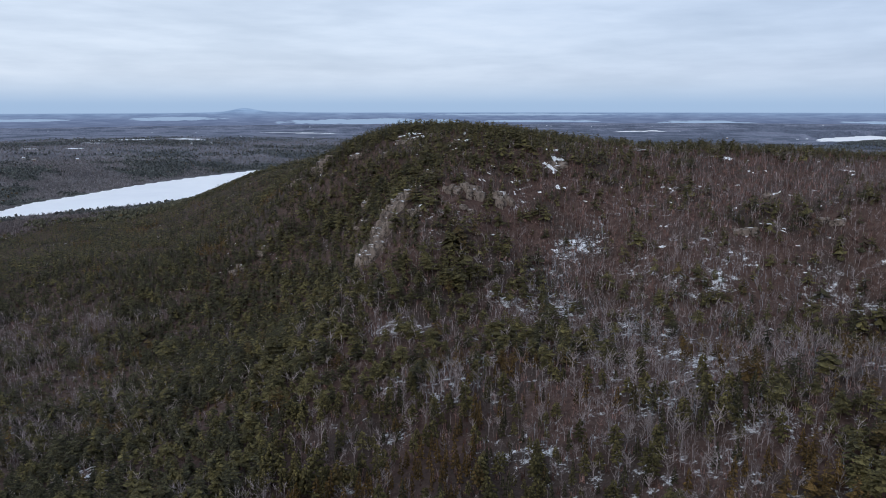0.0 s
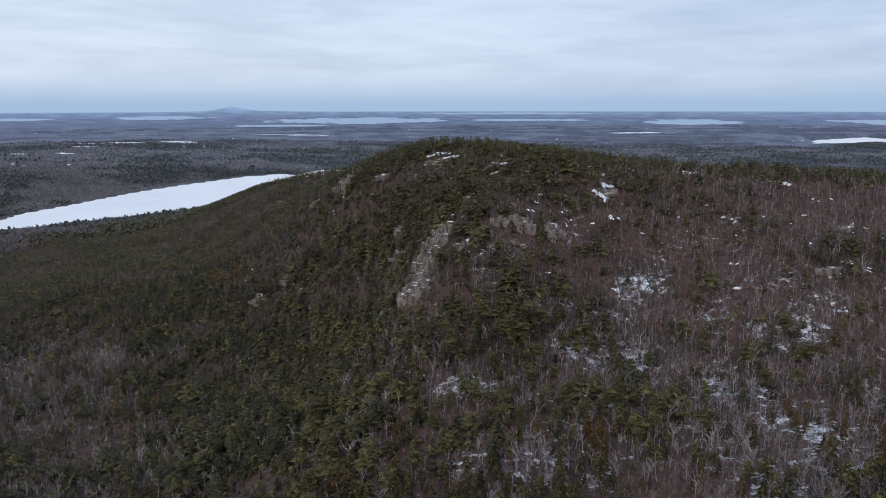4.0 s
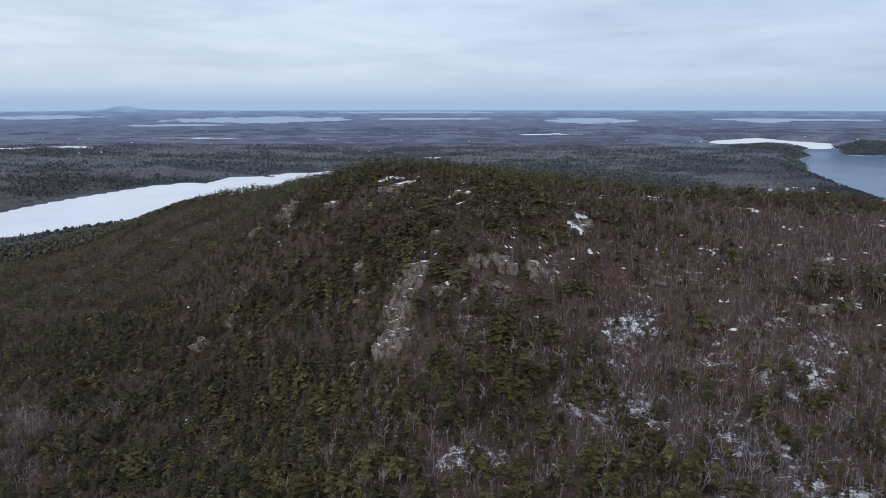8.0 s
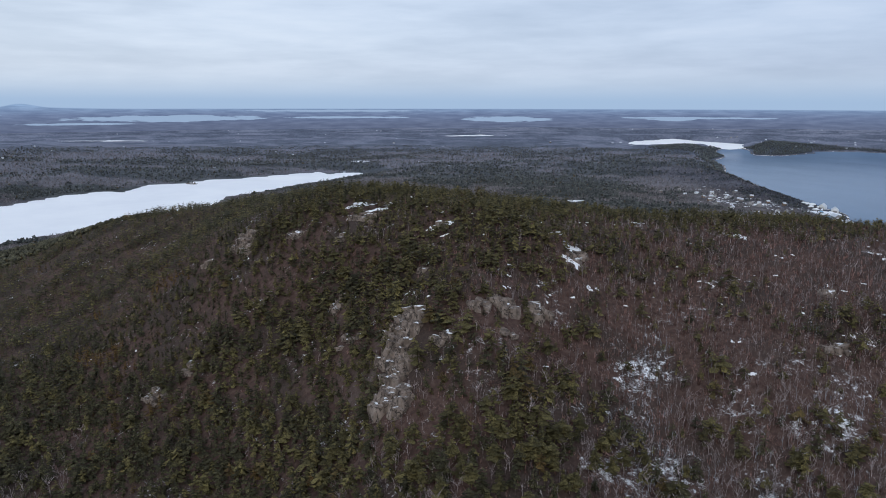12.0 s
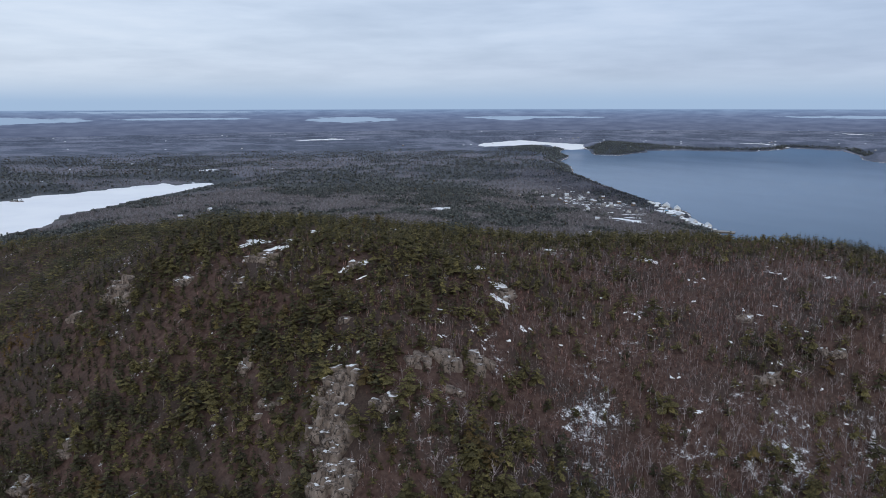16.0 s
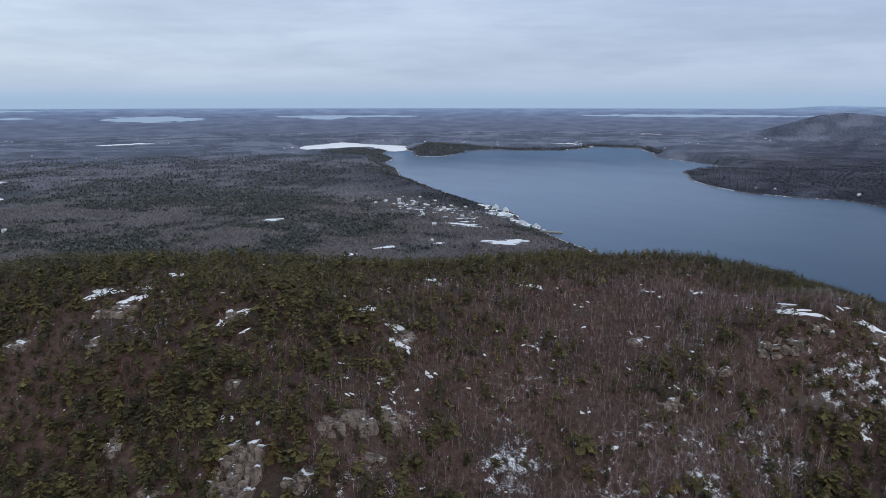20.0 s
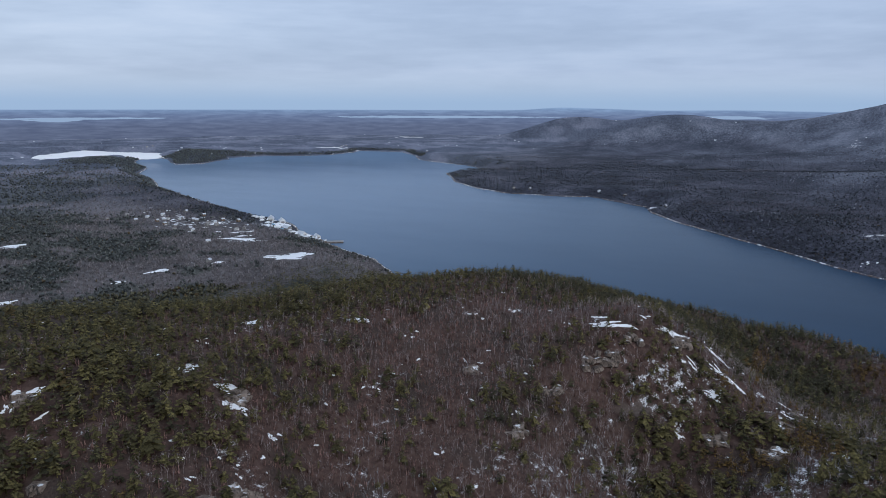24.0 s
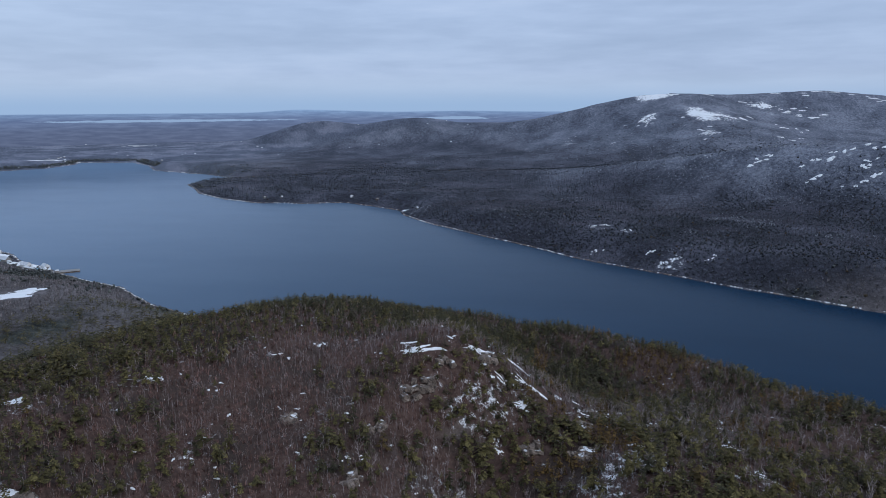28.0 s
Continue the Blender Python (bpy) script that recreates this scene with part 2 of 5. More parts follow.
def granite():
    k = Mat("granite", 0.9)
    a = k.noise(0.22, 7, 0.65, stretch=(1, 1, 0.6))
    c = k.ramp(a, (0.30, (0.045, 0.036, 0.031)), (0.42, (0.145, 0.112, 0.092)), (0.54, (0.245, 0.195, 0.162)), (0.72, (0.36, 0.30, 0.255)))
    crack = k.noise(0.17, 5, 0.6, stretch=(1.3, 1.3, 0.7))
    c = k.mix(k.span(k.math("ABSOLUTE", k.math("SUBTRACT", crack, 0.5)), 0.032, 0.0), c, (0.035, 0.028, 0.025))
    lichen = k.span(k.noise(0.7, 5, 0.7), 0.57, 0.66)
    c = k.mix(lichen, c, (0.12, 0.11, 0.09))
    top = k.span(k.axis("Z", k.geo.outputs["Normal"]), 0.88, 0.97)
    c = k.mix(k.math("MULTIPLY", top, k.span(k.noise(0.16, 5), 0.55, 0.62)), c, SNOW)
    k.bump(k.noise(0.9, 8, 0.7), 0.9, 0.8)
    return k.color(c)


def snow():
    k = Mat("snow", 0.7, spec=0.2)
    c = k.ramp(k.noise(0.05, 5), (0.3, (0.84, 0.86, 0.89)), (0.7, (0.91, 0.92, 0.935)))
    k.bump(k.noise(0.4, 5), 0.3, 0.4)
    return k.color(c)


def lake_ice():
    k = Mat("snowy_ice", 0.65, spec=0.25)
    c = k.ramp(k.noise(0.006, 6, 0.6), (0.32, (0.86, 0.87, 0.895)), (0.6, (0.93, 0.935, 0.945)), (0.75, (0.945, 0.95, 0.955)))
    k.bump(k.noise(0.06, 5), 0.25, 0.5)
    return k.color(c)


def sea_water():
    k = Mat("sea_water", 0.12, spec=0.03)
    k.b.inputs["IOR"].default_value = 1.333
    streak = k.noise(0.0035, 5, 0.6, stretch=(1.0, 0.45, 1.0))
    water_tone = k.ramp(streak, (0.35, (0.002, 0.020, 0.050)), (0.65, (0.005, 0.026, 0.060)))
    sky_tone = k.ramp(streak, (0.35, (0.150, 0.226, 0.335)), (0.65, (0.172, 0.250, 0.360)))
    # pale sky reflection is painted into the colour, stronger to the north
    c = k.mix(k.span(k.axis("Y"), -300.0, 2200.0), water_tone, sky_tone)
    k.put(k.b.inputs["Roughness"], k.math("ADD", k.math("MULTIPLY", streak, 0.14), 0.10))
    ripple = k.math("ADD", k.noise(0.35, 4, 0.6, stretch=(1, 0.6, 1)), k.math("MULTIPLY", k.noise(0.06, 3), 0.7))
    k.bump(ripple, 0.30, 0.5)
    return k.color(c)


M_FLOOR = forest_floor()
M_COUNTRY = country()
M_PINE = needles("pine_needles", (0.078, 0.068, 0.030), (0.174, 0.147, 0.062))
M_SPRUCE = needles("spruce_needles", (0.046, 0.043, 0.025), (0.108, 0.098, 0.051))
M_RUST = needles("rusty_needles", (0.085, 0.056, 0.022), (0.185, 0.115, 0.042))
M_BARE = bark("bare_twigs", (0.185, 0.150, 0.145), (0.375, 0.322, 0.315))
M_RED = bark("red_brown_twigs", (0.075, 0.041, 0.034), (0.262, 0.162, 0.140))
M_TRUNK = bark("tree_bark", (0.08, 0.062, 0.05), (0.18, 0.15, 0.13))
M_SAPLING = bark("sapling_twigs", (0.180, 0.146, 0.144), (0.390, 0.335, 0.330))
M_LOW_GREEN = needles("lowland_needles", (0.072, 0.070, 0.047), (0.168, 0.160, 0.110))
# far, headland and mountain needles: bluish haze is mixed into their greens
M_FAR_GREEN = needles("hazed_far_needles", (0.086, 0.094, 0.092), (0.172, 0.182, 0.180))
M_HEAD = needles("hazed_headland_needles", (0.092, 0.104, 0.110), (0.178, 0.195, 0.200))
M_HAZED_MOUNT = needles("hazed_mountain_needles", (0.044, 0.050, 0.064), (0.118, 0.128, 0.154))
# twigs of the farther rings, greyed in colour to stand for haze
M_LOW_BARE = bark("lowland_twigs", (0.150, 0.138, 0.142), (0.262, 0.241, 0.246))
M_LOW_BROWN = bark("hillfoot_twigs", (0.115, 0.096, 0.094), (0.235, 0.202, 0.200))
M_RIME = bark("rimed_twigs", (0.24, 0.26, 0.29), (0.42, 0.44, 0.48))
# mountain twigs with the blue of distance put into the bark colour
M_HAZED_TWIGS = bark("hazed_mountain_twigs", (0.070, 0.069, 0.082), (0.170, 0.166, 0.198))
M_ROCK = granite()
M_SNOW = snow()
M_ICE = lake_ice()
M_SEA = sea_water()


def plain(name, colour, rough=0.7, worn=0.25, metal=0.0):
    """Painted or weathered stuff with a little dirt on it."""
    k = Mat(name, rough, metal)
    c = k.mix(k.span(k.noise(0.8, 5, 0.65), 0.45, 0.75), colour, tuple(v * (1 - worn) for v in colour))
    k.bump(k.noise(4.0, 4), 0.2, 0.05)
    return k.color(c)


M_WHITE = plain("white_clapboard", (0.74, 0.75, 0.75))
M_GREY = plain("weathered_shingle", (0.28, 0.27, 0.26))
M_BROWN = plain("brown_siding", (0.20, 0.14, 0.10))
M_BRICK = plain("chimney_brick", (0.25, 0.12, 0.09))
M_GLASS = plain("dark_pane", (0.03, 0.035, 0.04), 0.1, 0.1)
M_WRAP = plain("white_wrap", (0.80, 0.83, 0.86), 0.4, 0.12)
M_BLUE = plain("blue_tarp", (0.30, 0.48, 0.62), 0.5)
M_TIMBER = plain("dock_timber", (0.20, 0.17, 0.14), 0.9)
M_SHINGLE = plain("snowy_shingle", (0.62, 0.65, 0.70), 0.8, 0.5)

# ---- the lie of the land ----
# hills: x, y, height, length, width, turn
HILLS = [
    (-31, 766, -53, 58, 230, 38),
    (201, 605, 203, 128, 302, -108),
    (216, 367, -68, 49, 49, -35),
    (-10, 472, 53, 49, 74, -16),
    (210, 269, 57, 155, 76, -25),
    (-153, 929, 185, 250, 100, 121),
    (46, 37, 49, 411, 202, 12),
    (-27, 613, -23, 284, 49, 117),
    (201, 618, -57, 163, 70, -18),
    (-60, 336, 17, 109, 58, -40),
    (-210, 851, -55, 89, 217, 7),
    (249, 390, 77, 89, 48, -7),
    (636, 190, 119, 65, 190, -42),
    (348, 368, 15, 42, 45, 0),
    (255, 500, -4, 90, 50, -30),
    (285, 440, -3, 70, 60, 0),
]
FAR_HILLS = [
    (5093, -166, 306, 714, 910, -8), (5036, -1608, 280, 866, 693, 0), (4141, -300, 148, 534, 329, 12), (3318, -938, 47, 451, 519, -1),
    (2164, -621, 173, 713, 146, 55), (2493, -1570, 140, 610, 526, 0), (5680, 1780, 150, 430, 330, 20), (5880, 2540, 176, 420, 310, -15), (5500, 1300, 80, 450, 350, 0),
    (-1700, 2900, 42, 700, 1400, 0), (0, -700, 120, 600, 450, 0), (1100, 1580, -22, 170, 330, 0), (1050, 2300, -10, 300, 400, 0),
    (2140, 3640, 27, 120, 190, -25), (2790, 3800, 24, 160, 150, 0), (2650, 2050, 10, 200, 120, 0),
]
SOUND = [(957, 1028), (1056, 1162), (1097, 1275), (1132, 1348), (1160, 1388), (1205, 1455), (1250, 1545), (1318, 1640), (1342, 1695), (1358, 1780),
         (1410, 1939), (1474, 2110), (1582, 2386), (1704, 2676), (1893, 2965), (2010, 3240), (2080, 3300), (2250, 3460), (2330, 3640),
         (2480, 3880), (2620, 4010), (2800, 4060), (2690, 3830), (2550, 3650), (2485, 3530), (2580, 3440), (2912, 3592), (3000, 3695), (3230, 3620),
         (3300, 3480), (3530, 3320), (3815, 3345), (3990, 3440), (4036, 3081), (3760, 2792), (3500, 2600), (3420, 2482), (3300, 2170), (3062, 1895),
         (2958, 1905), (2900, 2005), (2820, 2010), (2530, 1797), (2351, 1598), (2285, 1441), (2292, 1255), (2340, 1123), (2260, 1002),
         (2170, 876), (2075, 840), (1955, 742), (1785, 592), (1645, 444), (1492, 302), (1381, 160), (1298, 42), (1200, -92), (1119, -213),
         (1000, -500), (900, -1000), (330, -1000), (380, -300), (460, -50), (530, 70), (610, 150), (690, 255), (750, 380), (810, 540), (850, 750), (890, 900)]
ECHO = [(-1060, 950), (-940, 1250), (-892, 1390), (-900, 1493), (-866, 1648), (-824, 1841), (-756, 2044), (-640, 2285), (-560, 2350), (-500, 2335),
        (-464, 2500), (-372, 2510), (-268, 2629), (-160, 2660), (-49, 2732), (110, 2825), (112, 2740), (268, 2770), (350, 2868), (345, 2845),
        (250, 2730), (100, 2533), (-29, 2387), (-118, 2254), (-205, 2170), (-228, 2010), (-310, 1905), (-395, 1795), (-465, 1685), (-560, 1585),
        (-640, 1495), (-730, 1395), (-812, 1312), (-880, 1200), (-960, 920)]
COVE = [(2205, 4190), (2431, 4260), (2590, 4240), (2640, 4010), (2800, 4050), (3052, 4430), (2996, 4759), (2987, 5150), (2600, 4980), (2203, 4480)]


def lattice(ix, iy, seed):
    n = (ix.astype(np.int64) * 374761393 + iy.astype(np.int64) * 668265263 + seed * 974634777) & 0xFFFFFFFF
    n = ((n ^ (n >> 13)) * 1274126177) & 0xFFFFFFFF
    return ((n ^ (n >> 16)) & 0xFFFF) / 65535.0


def ripple(x, y, size, seed=0, octaves=4):
    """Rolling noise about zero."""
    out, amp, total = 0, 1.0, 0
    for o in range(octaves):
        u, v = x / size, y / size
        iu, iv = np.floor(u), np.floor(v)
        fu, fv = u - iu, v - iv
        fu, fv = fu * fu * (3 - 2 * fu), fv * fv * (3 - 2 * fv)
        a, b = lattice(iu, iv, seed + o), lattice(iu + 1, iv, seed + o)
        c, d = lattice(iu, iv + 1, seed + o), lattice(iu + 1, iv + 1, seed + o)
        out = out + amp * ((a + (b - a) * fu) * (1 - fv) + (c + (d - c) * fu) * fv - 0.5)
        total += amp
        amp, size = amp * 0.5, size * 0.5
    return out / total * 2


def smooth(v, a, b):
    k = np.clip((v - a) / (b - a), 0, 1)
    return k * k * (3 - 2 * k)


def shore(x, y, poly):
    """Distance to a shore line: positive on land, negative on the water."""
    p = np.array(poly, float)
    best, inside = np.full(x.shape, 1e18), np.zeros(x.shape, bool)
    for (ax, ay), (bx, by) in zip(p, np.roll(p, -1, 0)):
        ex, ey = bx - ax, by - ay
        k = np.clip(((x - ax) * ex + (y - ay) * ey) / (ex * ex + ey * ey), 0, 1)
        best = np.minimum(best, (x - ax - k * ex) ** 2 + (y - ay - k * ey) ** 2)
        cross = (ay > y) != (by > y)
        inside ^= cross & (x < ex * (y - ay) / (ey if ey else 1e-9) + ax)
    d = np.sqrt(best)
    return np.where(inside, -d, d)


def bumps(x, y, hills):
    h = 0 * x
    for cx, cy, a, rx, ry, turn in hills:
        c, s = math.cos(radians(turn)), math.sin(radians(turn))
        u, v = ((x - cx) * c + (y - cy) * s) / rx, (-(x - cx) * s + (y - cy) * c) / ry
        h = h + a * np.exp(-(u * u + v * v) / 2)
    return h


def cliff_step(x, y):
    """Ledges on the south face of the hill: the slope breaks into steps."""
    face = np.exp(-((x + 20) / 190) ** 2 - ((y - 520) / 130) ** 2)
    return face * ripple(x, y, 38, 31, 3) * 5.0


def height(x, y):
    """Height of the ground over the sea."""
    x, y = np.asarray(x, float), np.asarray(y, float)
    reach = np.hypot(x, y - 400)
    h = 38 + bumps(x, y, HILLS) + bumps(x, y, FAR_HILLS)
    h = h + ripple(x, y, 700, 3, 4) * (14 - 7 * smooth(reach, 2300, 3500)) * smooth(reach, 700, 1800) + ripple(x, y, 60, 9, 4) * 3.0 + cliff_step(x, y)
    h = h + ripple(x, y, 420, 33, 4) * 17 * smooth(x, 1900, 2700) * smooth(2000 - y, 0, 600) + ripple(x, y, 4200, 5, 3) * 13 * smooth(reach, 6000, 9000) - 8 * smooth(reach, 2200, 3500) - 14 * smooth(reach, 5000, 12000)
    wob = ripple(x, y, 160, 14, 3) * 14 * smooth(reach, 900, 1500)
    d = shore(x, y, SOUND) + wob
    bank = np.where(d > 0, 1.0 + (h - 1.0) * smooth(d, -20, 130), -6 * smooth(-d, 0, 30) + 1.0 * (1 - smooth(-d, 0, 6)))
    h = np.where(d < 135, bank, h)
    d = shore(x, y, ECHO) + wob * 0.5
    lift = np.maximum(h, 32)
    bank = np.where(d > 0, 27 + (lift - 27) * smooth(d, 0, 280), 27 - 5 * smooth(-d, 0, 25))
    h = np.where(d < 285, bank, h)
    d = shore(x, y, COVE) + ripple(x, y, 220, 15, 3) * 70
    return np.where(d < 60, np.where(d > 0, 1 + (h - 1) * smooth(d, 0, 60), -3.0), h)


# Beyond four kilometres the country is drawn together towards the rim, along the lines of sight from the flight
HUB = [(-40, -25, 45, 236), (-5, -60, 70, 256), (20, -115, 140, 284), (45, -152, 218, 312), (70, -160, 280, 331), (110, -158, 305, 342)]


def hub(bearing):
    t = np.array(HUB, float)
    return [np.interp(bearing, t[:, 0], t[:, k]) for k in (1, 2, 3)]


def warp(x, y, z):
    x, y, z = np.asarray(x, float), np.asarray(y, float), np.asarray(z, float)
    cx, cy, cz = hub(np.degrees(np.arctan2(x + 100, y - 150)))
    for _ in range(2):
        cx, cy, cz = hub(np.degrees(np.arctan2(x - cx, y - cy)))
    d = np.maximum(np.hypot(x - cx, y - cy), 1e-6)
    r = np.where(d < 4200, d, 4850 - 650 / (1 + (np.maximum(d, 4200) - 4200) / 650))
    k = r / d
    return cx + (x - cx) * k, cy + (y - cy) * k, cz + (z - d * d / 1.48e7 - cz) * k


def ground(x, y):
    return float(height(np.array([x]), np.array([y]))[0])


def sheet(name, verts, quads, material, slots=None):
    """A mesh from arrays of points and faces of equal size."""
    me = bpy.data.meshes.new(name)
    verts, quads = np.asarray(verts, np.float32), np.asarray(quads, np.int32)
    side = quads.shape[1]
    me.vertices.add(len(verts))
    me.vertices.foreach_set("co", verts.ravel())
    me.loops.add(quads.size)
    me.loops.foreach_set("vertex_index", quads.ravel())
    me.polygons.add(len(quads))
    me.polygons.foreach_set("loop_start", np.arange(len(quads), dtype=np.int32) * side)
    for m in (material if isinstance(material, list) else [material]):
        me.materials.append(m)
    if slots is not None:
        me.polygons.foreach_set("material_index", np.asarray(slots, np.int32))
    me.update(calc_edges=True)
    return me


def grid(rows, cols, ring=False):
    i, j = np.meshgrid(np.arange(rows - 1), np.arange(cols if ring else cols - 1), indexing="ij")
    k = (j + 1) % cols
    return np.stack([i * cols + j, i * cols + k, (i + 1) * cols + k, (i + 1) * cols + j], -1).reshape(-1, 4)


def polar(bearings, reaches, level=None, origin=(-100.0, 150.0)):
    a, d = np.meshgrid(np.radians(bearings), reaches)
    x, y = origin[0] + d * np.sin(a), origin[1] + d * np.cos(a)
    z = height(x.ravel(), y.ravel()).reshape(x.shape) if level is None else np.full(x.shape, level)
    return np.stack(warp(x.ravel(), y.ravel(), z.ravel()), 1)


bearings = np.concatenate([np.arange(-48, 128, 0.4), np.arange(128, 312, 4.0)])
reaches = np.concatenate([np.arange(4, 100, 12.0), np.arange(100, 760, 5.0), 760 * np.exp(np.arange(0, 2.30, 0.0195))])
verts = polar(bearings, reaches)
quads = grid(len(reaches), len(bearings), True)[:, ::-1]
fa, fd = (v[:-1].ravel() for v in np.meshgrid(np.radians(bearings), reaches))
far = fd * (1 + 0.22 * ripple(fd * np.sin(fa), fd * np.cos(fa), 500, 88, 4))
gx, gy = fd * np.sin(fa) - 100, fd * np.cos(fa) + 150
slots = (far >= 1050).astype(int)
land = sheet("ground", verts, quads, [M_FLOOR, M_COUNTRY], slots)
land.polygons.foreach_set("use_smooth", np.ones(len(quads), bool))
# snow patches on the hill: x, y, length, depth, turn
PATCHES = [
    (-38, 669, 26, 13, -15), (-26, 647, 11, 9, -18), (-44, 646, 17.5, 5.7, -15), (-37, 700, 3.4, 14, -14), (-33, 649, 17.7, 6, -17), (6, 667, 16, 10, -21),
    (-16, 655, 10, 4.2, -19), (8, 584, 16, 10, -25), (-4, 586, 8, 7, -24), (3, 566, 9, 4, -26), (25, 551, 4.3, 3.5, -30), (77, 561, 12, 13, -36),
    (75, 528, 13, 20, -38), (155, 596, 11, 12, -41), (-15, 544, 4, 5, -25), (-19, 536, 5, 5, -25), (-30, 524, 10, 7, -24), (-24, 502, 4, 8, -27),
]
PATCHES += [
    (18, 496, 9.7, 3.6, -34), (17, 481, 7.6, 5, -35), (42, 492, 6, 3.3, -38), (59, 494, 5, 3.6, -40), (25, 507, 3, 2, -34), (42, 501, 4, 3.5, -37),
    (70, 684, 6, 5, -27), (205, 548, 14, 9, -49), (272, 500, 7.4, 8, -58), (270, 489, 4.4, 8, -59), (298, 478, 7.5, 9, -62), (284, 433, 5.7, 5, -66),
    (290, 400, 38, 8, -70), (295, 414, 11.4, 6, -68), (311, 387, 8.6, 7, -72), (309, 369, 25.7, 8, -74), (316, 361, 11.5, 9, -75), (297, 354, 12.5, 5.5, -75),
]
PATCHES += [
    (337, 346, 18, 10, -77), (289, 337, 13.8, 8, -77), (260, 351, 5, 4, -74), (280, 353, 4, 3.4, -75), (188, 424, 5, 4.5, -61),
    (192, 419, 7, 3, -62), (131, 443, 7, 6, -54), (112, 433, 5.3, 2.2, -54), (124, 414, 9.6, 2.4, -57), (216, 463, 7.8, 4, -58), (214, 473, 5, 4, -57),
    (222, 512, 5.5, 3.4, -54), (169, 497, 6.3, 2.9, -51), (168, 412, 7, 6, -62), (108, 587, 7, 8, -42), (75, 500, 8, 7, -48), (149, 495, 4.6, 6, -56),
]
PATCHES += [
    (205, 469, 6, 5, -64), (210, 513, 10, 2.9, -59), (257, 349, 6.6, 7, -82), (315, 334, 26, 8, -85), (335, 318, 12, 6, -88), (353, 205, 12, 9, -99),
    (273, 262, 10, 8, -93), (327, 258, 7.5, 8, -93), (323, 297, 12, 5, -89), (256, 195, 8, 9, -103), (291, 205, 11, 9, -100), (352, 300, 10, 10, -90),
    (368, 270, 9, 10, -93), (373, 238, 8, 10, -96), (422, 208, 10, 8, -100), (340, 282, 9, 6, -90), (-61, 851, 9, 18, -9), (-124, 671, 4, 6, 0),
]
# how much snow has stayed on the ground: gullies, bald tops and shores
SNOWY = [(111, 476, 5, 14, 1.0), (95, 460, 7, 16, 0.95), (76, 446, 10, 20, 1.1), (60, 426, 11, 20, 1.1), (54, 405, 14, 18, 1.1), (48, 386, 14, 18, 1.1), (88, 454, 7, 14, 1.1), (150, 368, 24, 14, 0.65), (194, 378, 28, 18, 0.75), (144, 384, 14, 12, 0.55), (251, 380, 14, 14, 0.75),
         (275, 365, 12, 12, 0.7), (129, 475, 9, 10, 0.9), (122, 504, 12, 10, 0.7), (164, 435, 12, 10, 0.8), (245, 263, 18, 14, 1.1), (234, 281, 20, 16, 1.1)]
SNOWY += [(112, 298, 11, 9, 1.0), (131, 335, 8, 8, 0.9), (79, 255, 13, 11, 1.0), (85, 344, 11, 10, 0.9), (0, 293, 13, 11, 0.9), (22, 239, 16, 13, 1.0), (59, 230, 16, 13, 1.0), (119, 204, 15, 12, 1.0), (107, 241, 12, 10, 0.9),
          (-178, 518, 15, 15, 1.0), (-37, 361, 12, 10, 0.9), (-81, 329, 14, 12, 0.9), (-176, 343, 18, 14, 1.0), (-159, 289, 18, 14, 1.0), (-43, 239, 15, 12, 0.9)]
SNOWY += [(-93, 459, 18, 14, 0.9), (-150, 548, 16, 14, 0.8), (-46, 407, 13, 12, 0.9), (60, 345, 110, 70, 0.5), (120, 270, 140, 80, 0.5), (-120, 310, 90, 60, 0.3), (330, 370, 40, 45, 0.1), (340, 280, 45, 55, 0.2), (110, 405, 100, 60, 0.2), (330, 200, 55, 45, 0.35), (20, 655, 60, 40, 0.2),
          (3995, -332, 170, 110, 1.5), (4091, -96, 120, 70, 1.4), (4628, -180, 240, 120, 1.4), (4332, 86, 90, 45, 1.2), (4272, 217, 90, 60, 1.0)]
SNOWY += [(3633, -346, 75, 75, 1.3), (3969, 332, 60, 90, 1.1), (3872, -470, 70, 110, 1.4), (3811, 99, 60, 45, 0.9), (4400, -760, 260, 160, 1.2), (4950, -200, 420, 300, 0.9), (2446, -105, 90, 80, 0.9), (2250, -480, 260, 170, 0.75), (1674, 237, 34, 46, 1.2), (1608, 181, 28, 40, 1.1),
          (1686, 399, 30, 30, 0.9), (2063, 789, 34, 24, 1.3), (1842, -107, 34, 60, 0.8), (1390, 105, 60, 40, 1.1), (5640, 1780, 170, 150, 0.95), (5830, 2540, 150, 130, 0.9)]
SNOWY += [(1090, 1850, 85, 130, 1.0), (1160, 1730, 60, 70, 0.95), (1010, 1505, 56, 44, 1.35), (885, 1235, 62, 40, 1.4), (1170, 1440, 45, 60, 1.2), (1320, 1690, 40, 70, 1.3), (1220, 1600, 50, 80, 1.0), (630, 1750, 40, 34, 1.1), (720, 1336, 24, 14, 1.2), (745, 1248, 20, 12, 1.2)]


def snow_left(x, y):
    left = np.clip(sum(k * np.exp(-((x - cx) / rx) ** 2 - ((y - cy) / ry) ** 2) for cx, cy, rx, ry, k in SNOWY), 0, 1.6)
    # scraps of the same snow lie round each large patch
    if np.min(np.hypot(x - 100, y - 450)) > 520:
        return left
    hill = np.hypot(x - 100, y - 450) < 520
    x, y = x[hill], y[hill]
    left[hill] += sum(0.6 * np.exp(-((x - p[0]) / (2 + 0.75 * p[2])) ** 2 - ((y - p[1]) / (2 + 0.75 * p[3])) ** 2) for p in PATCHES)
    left[hill] = np.minimum(left[hill], 1.15)
    return left


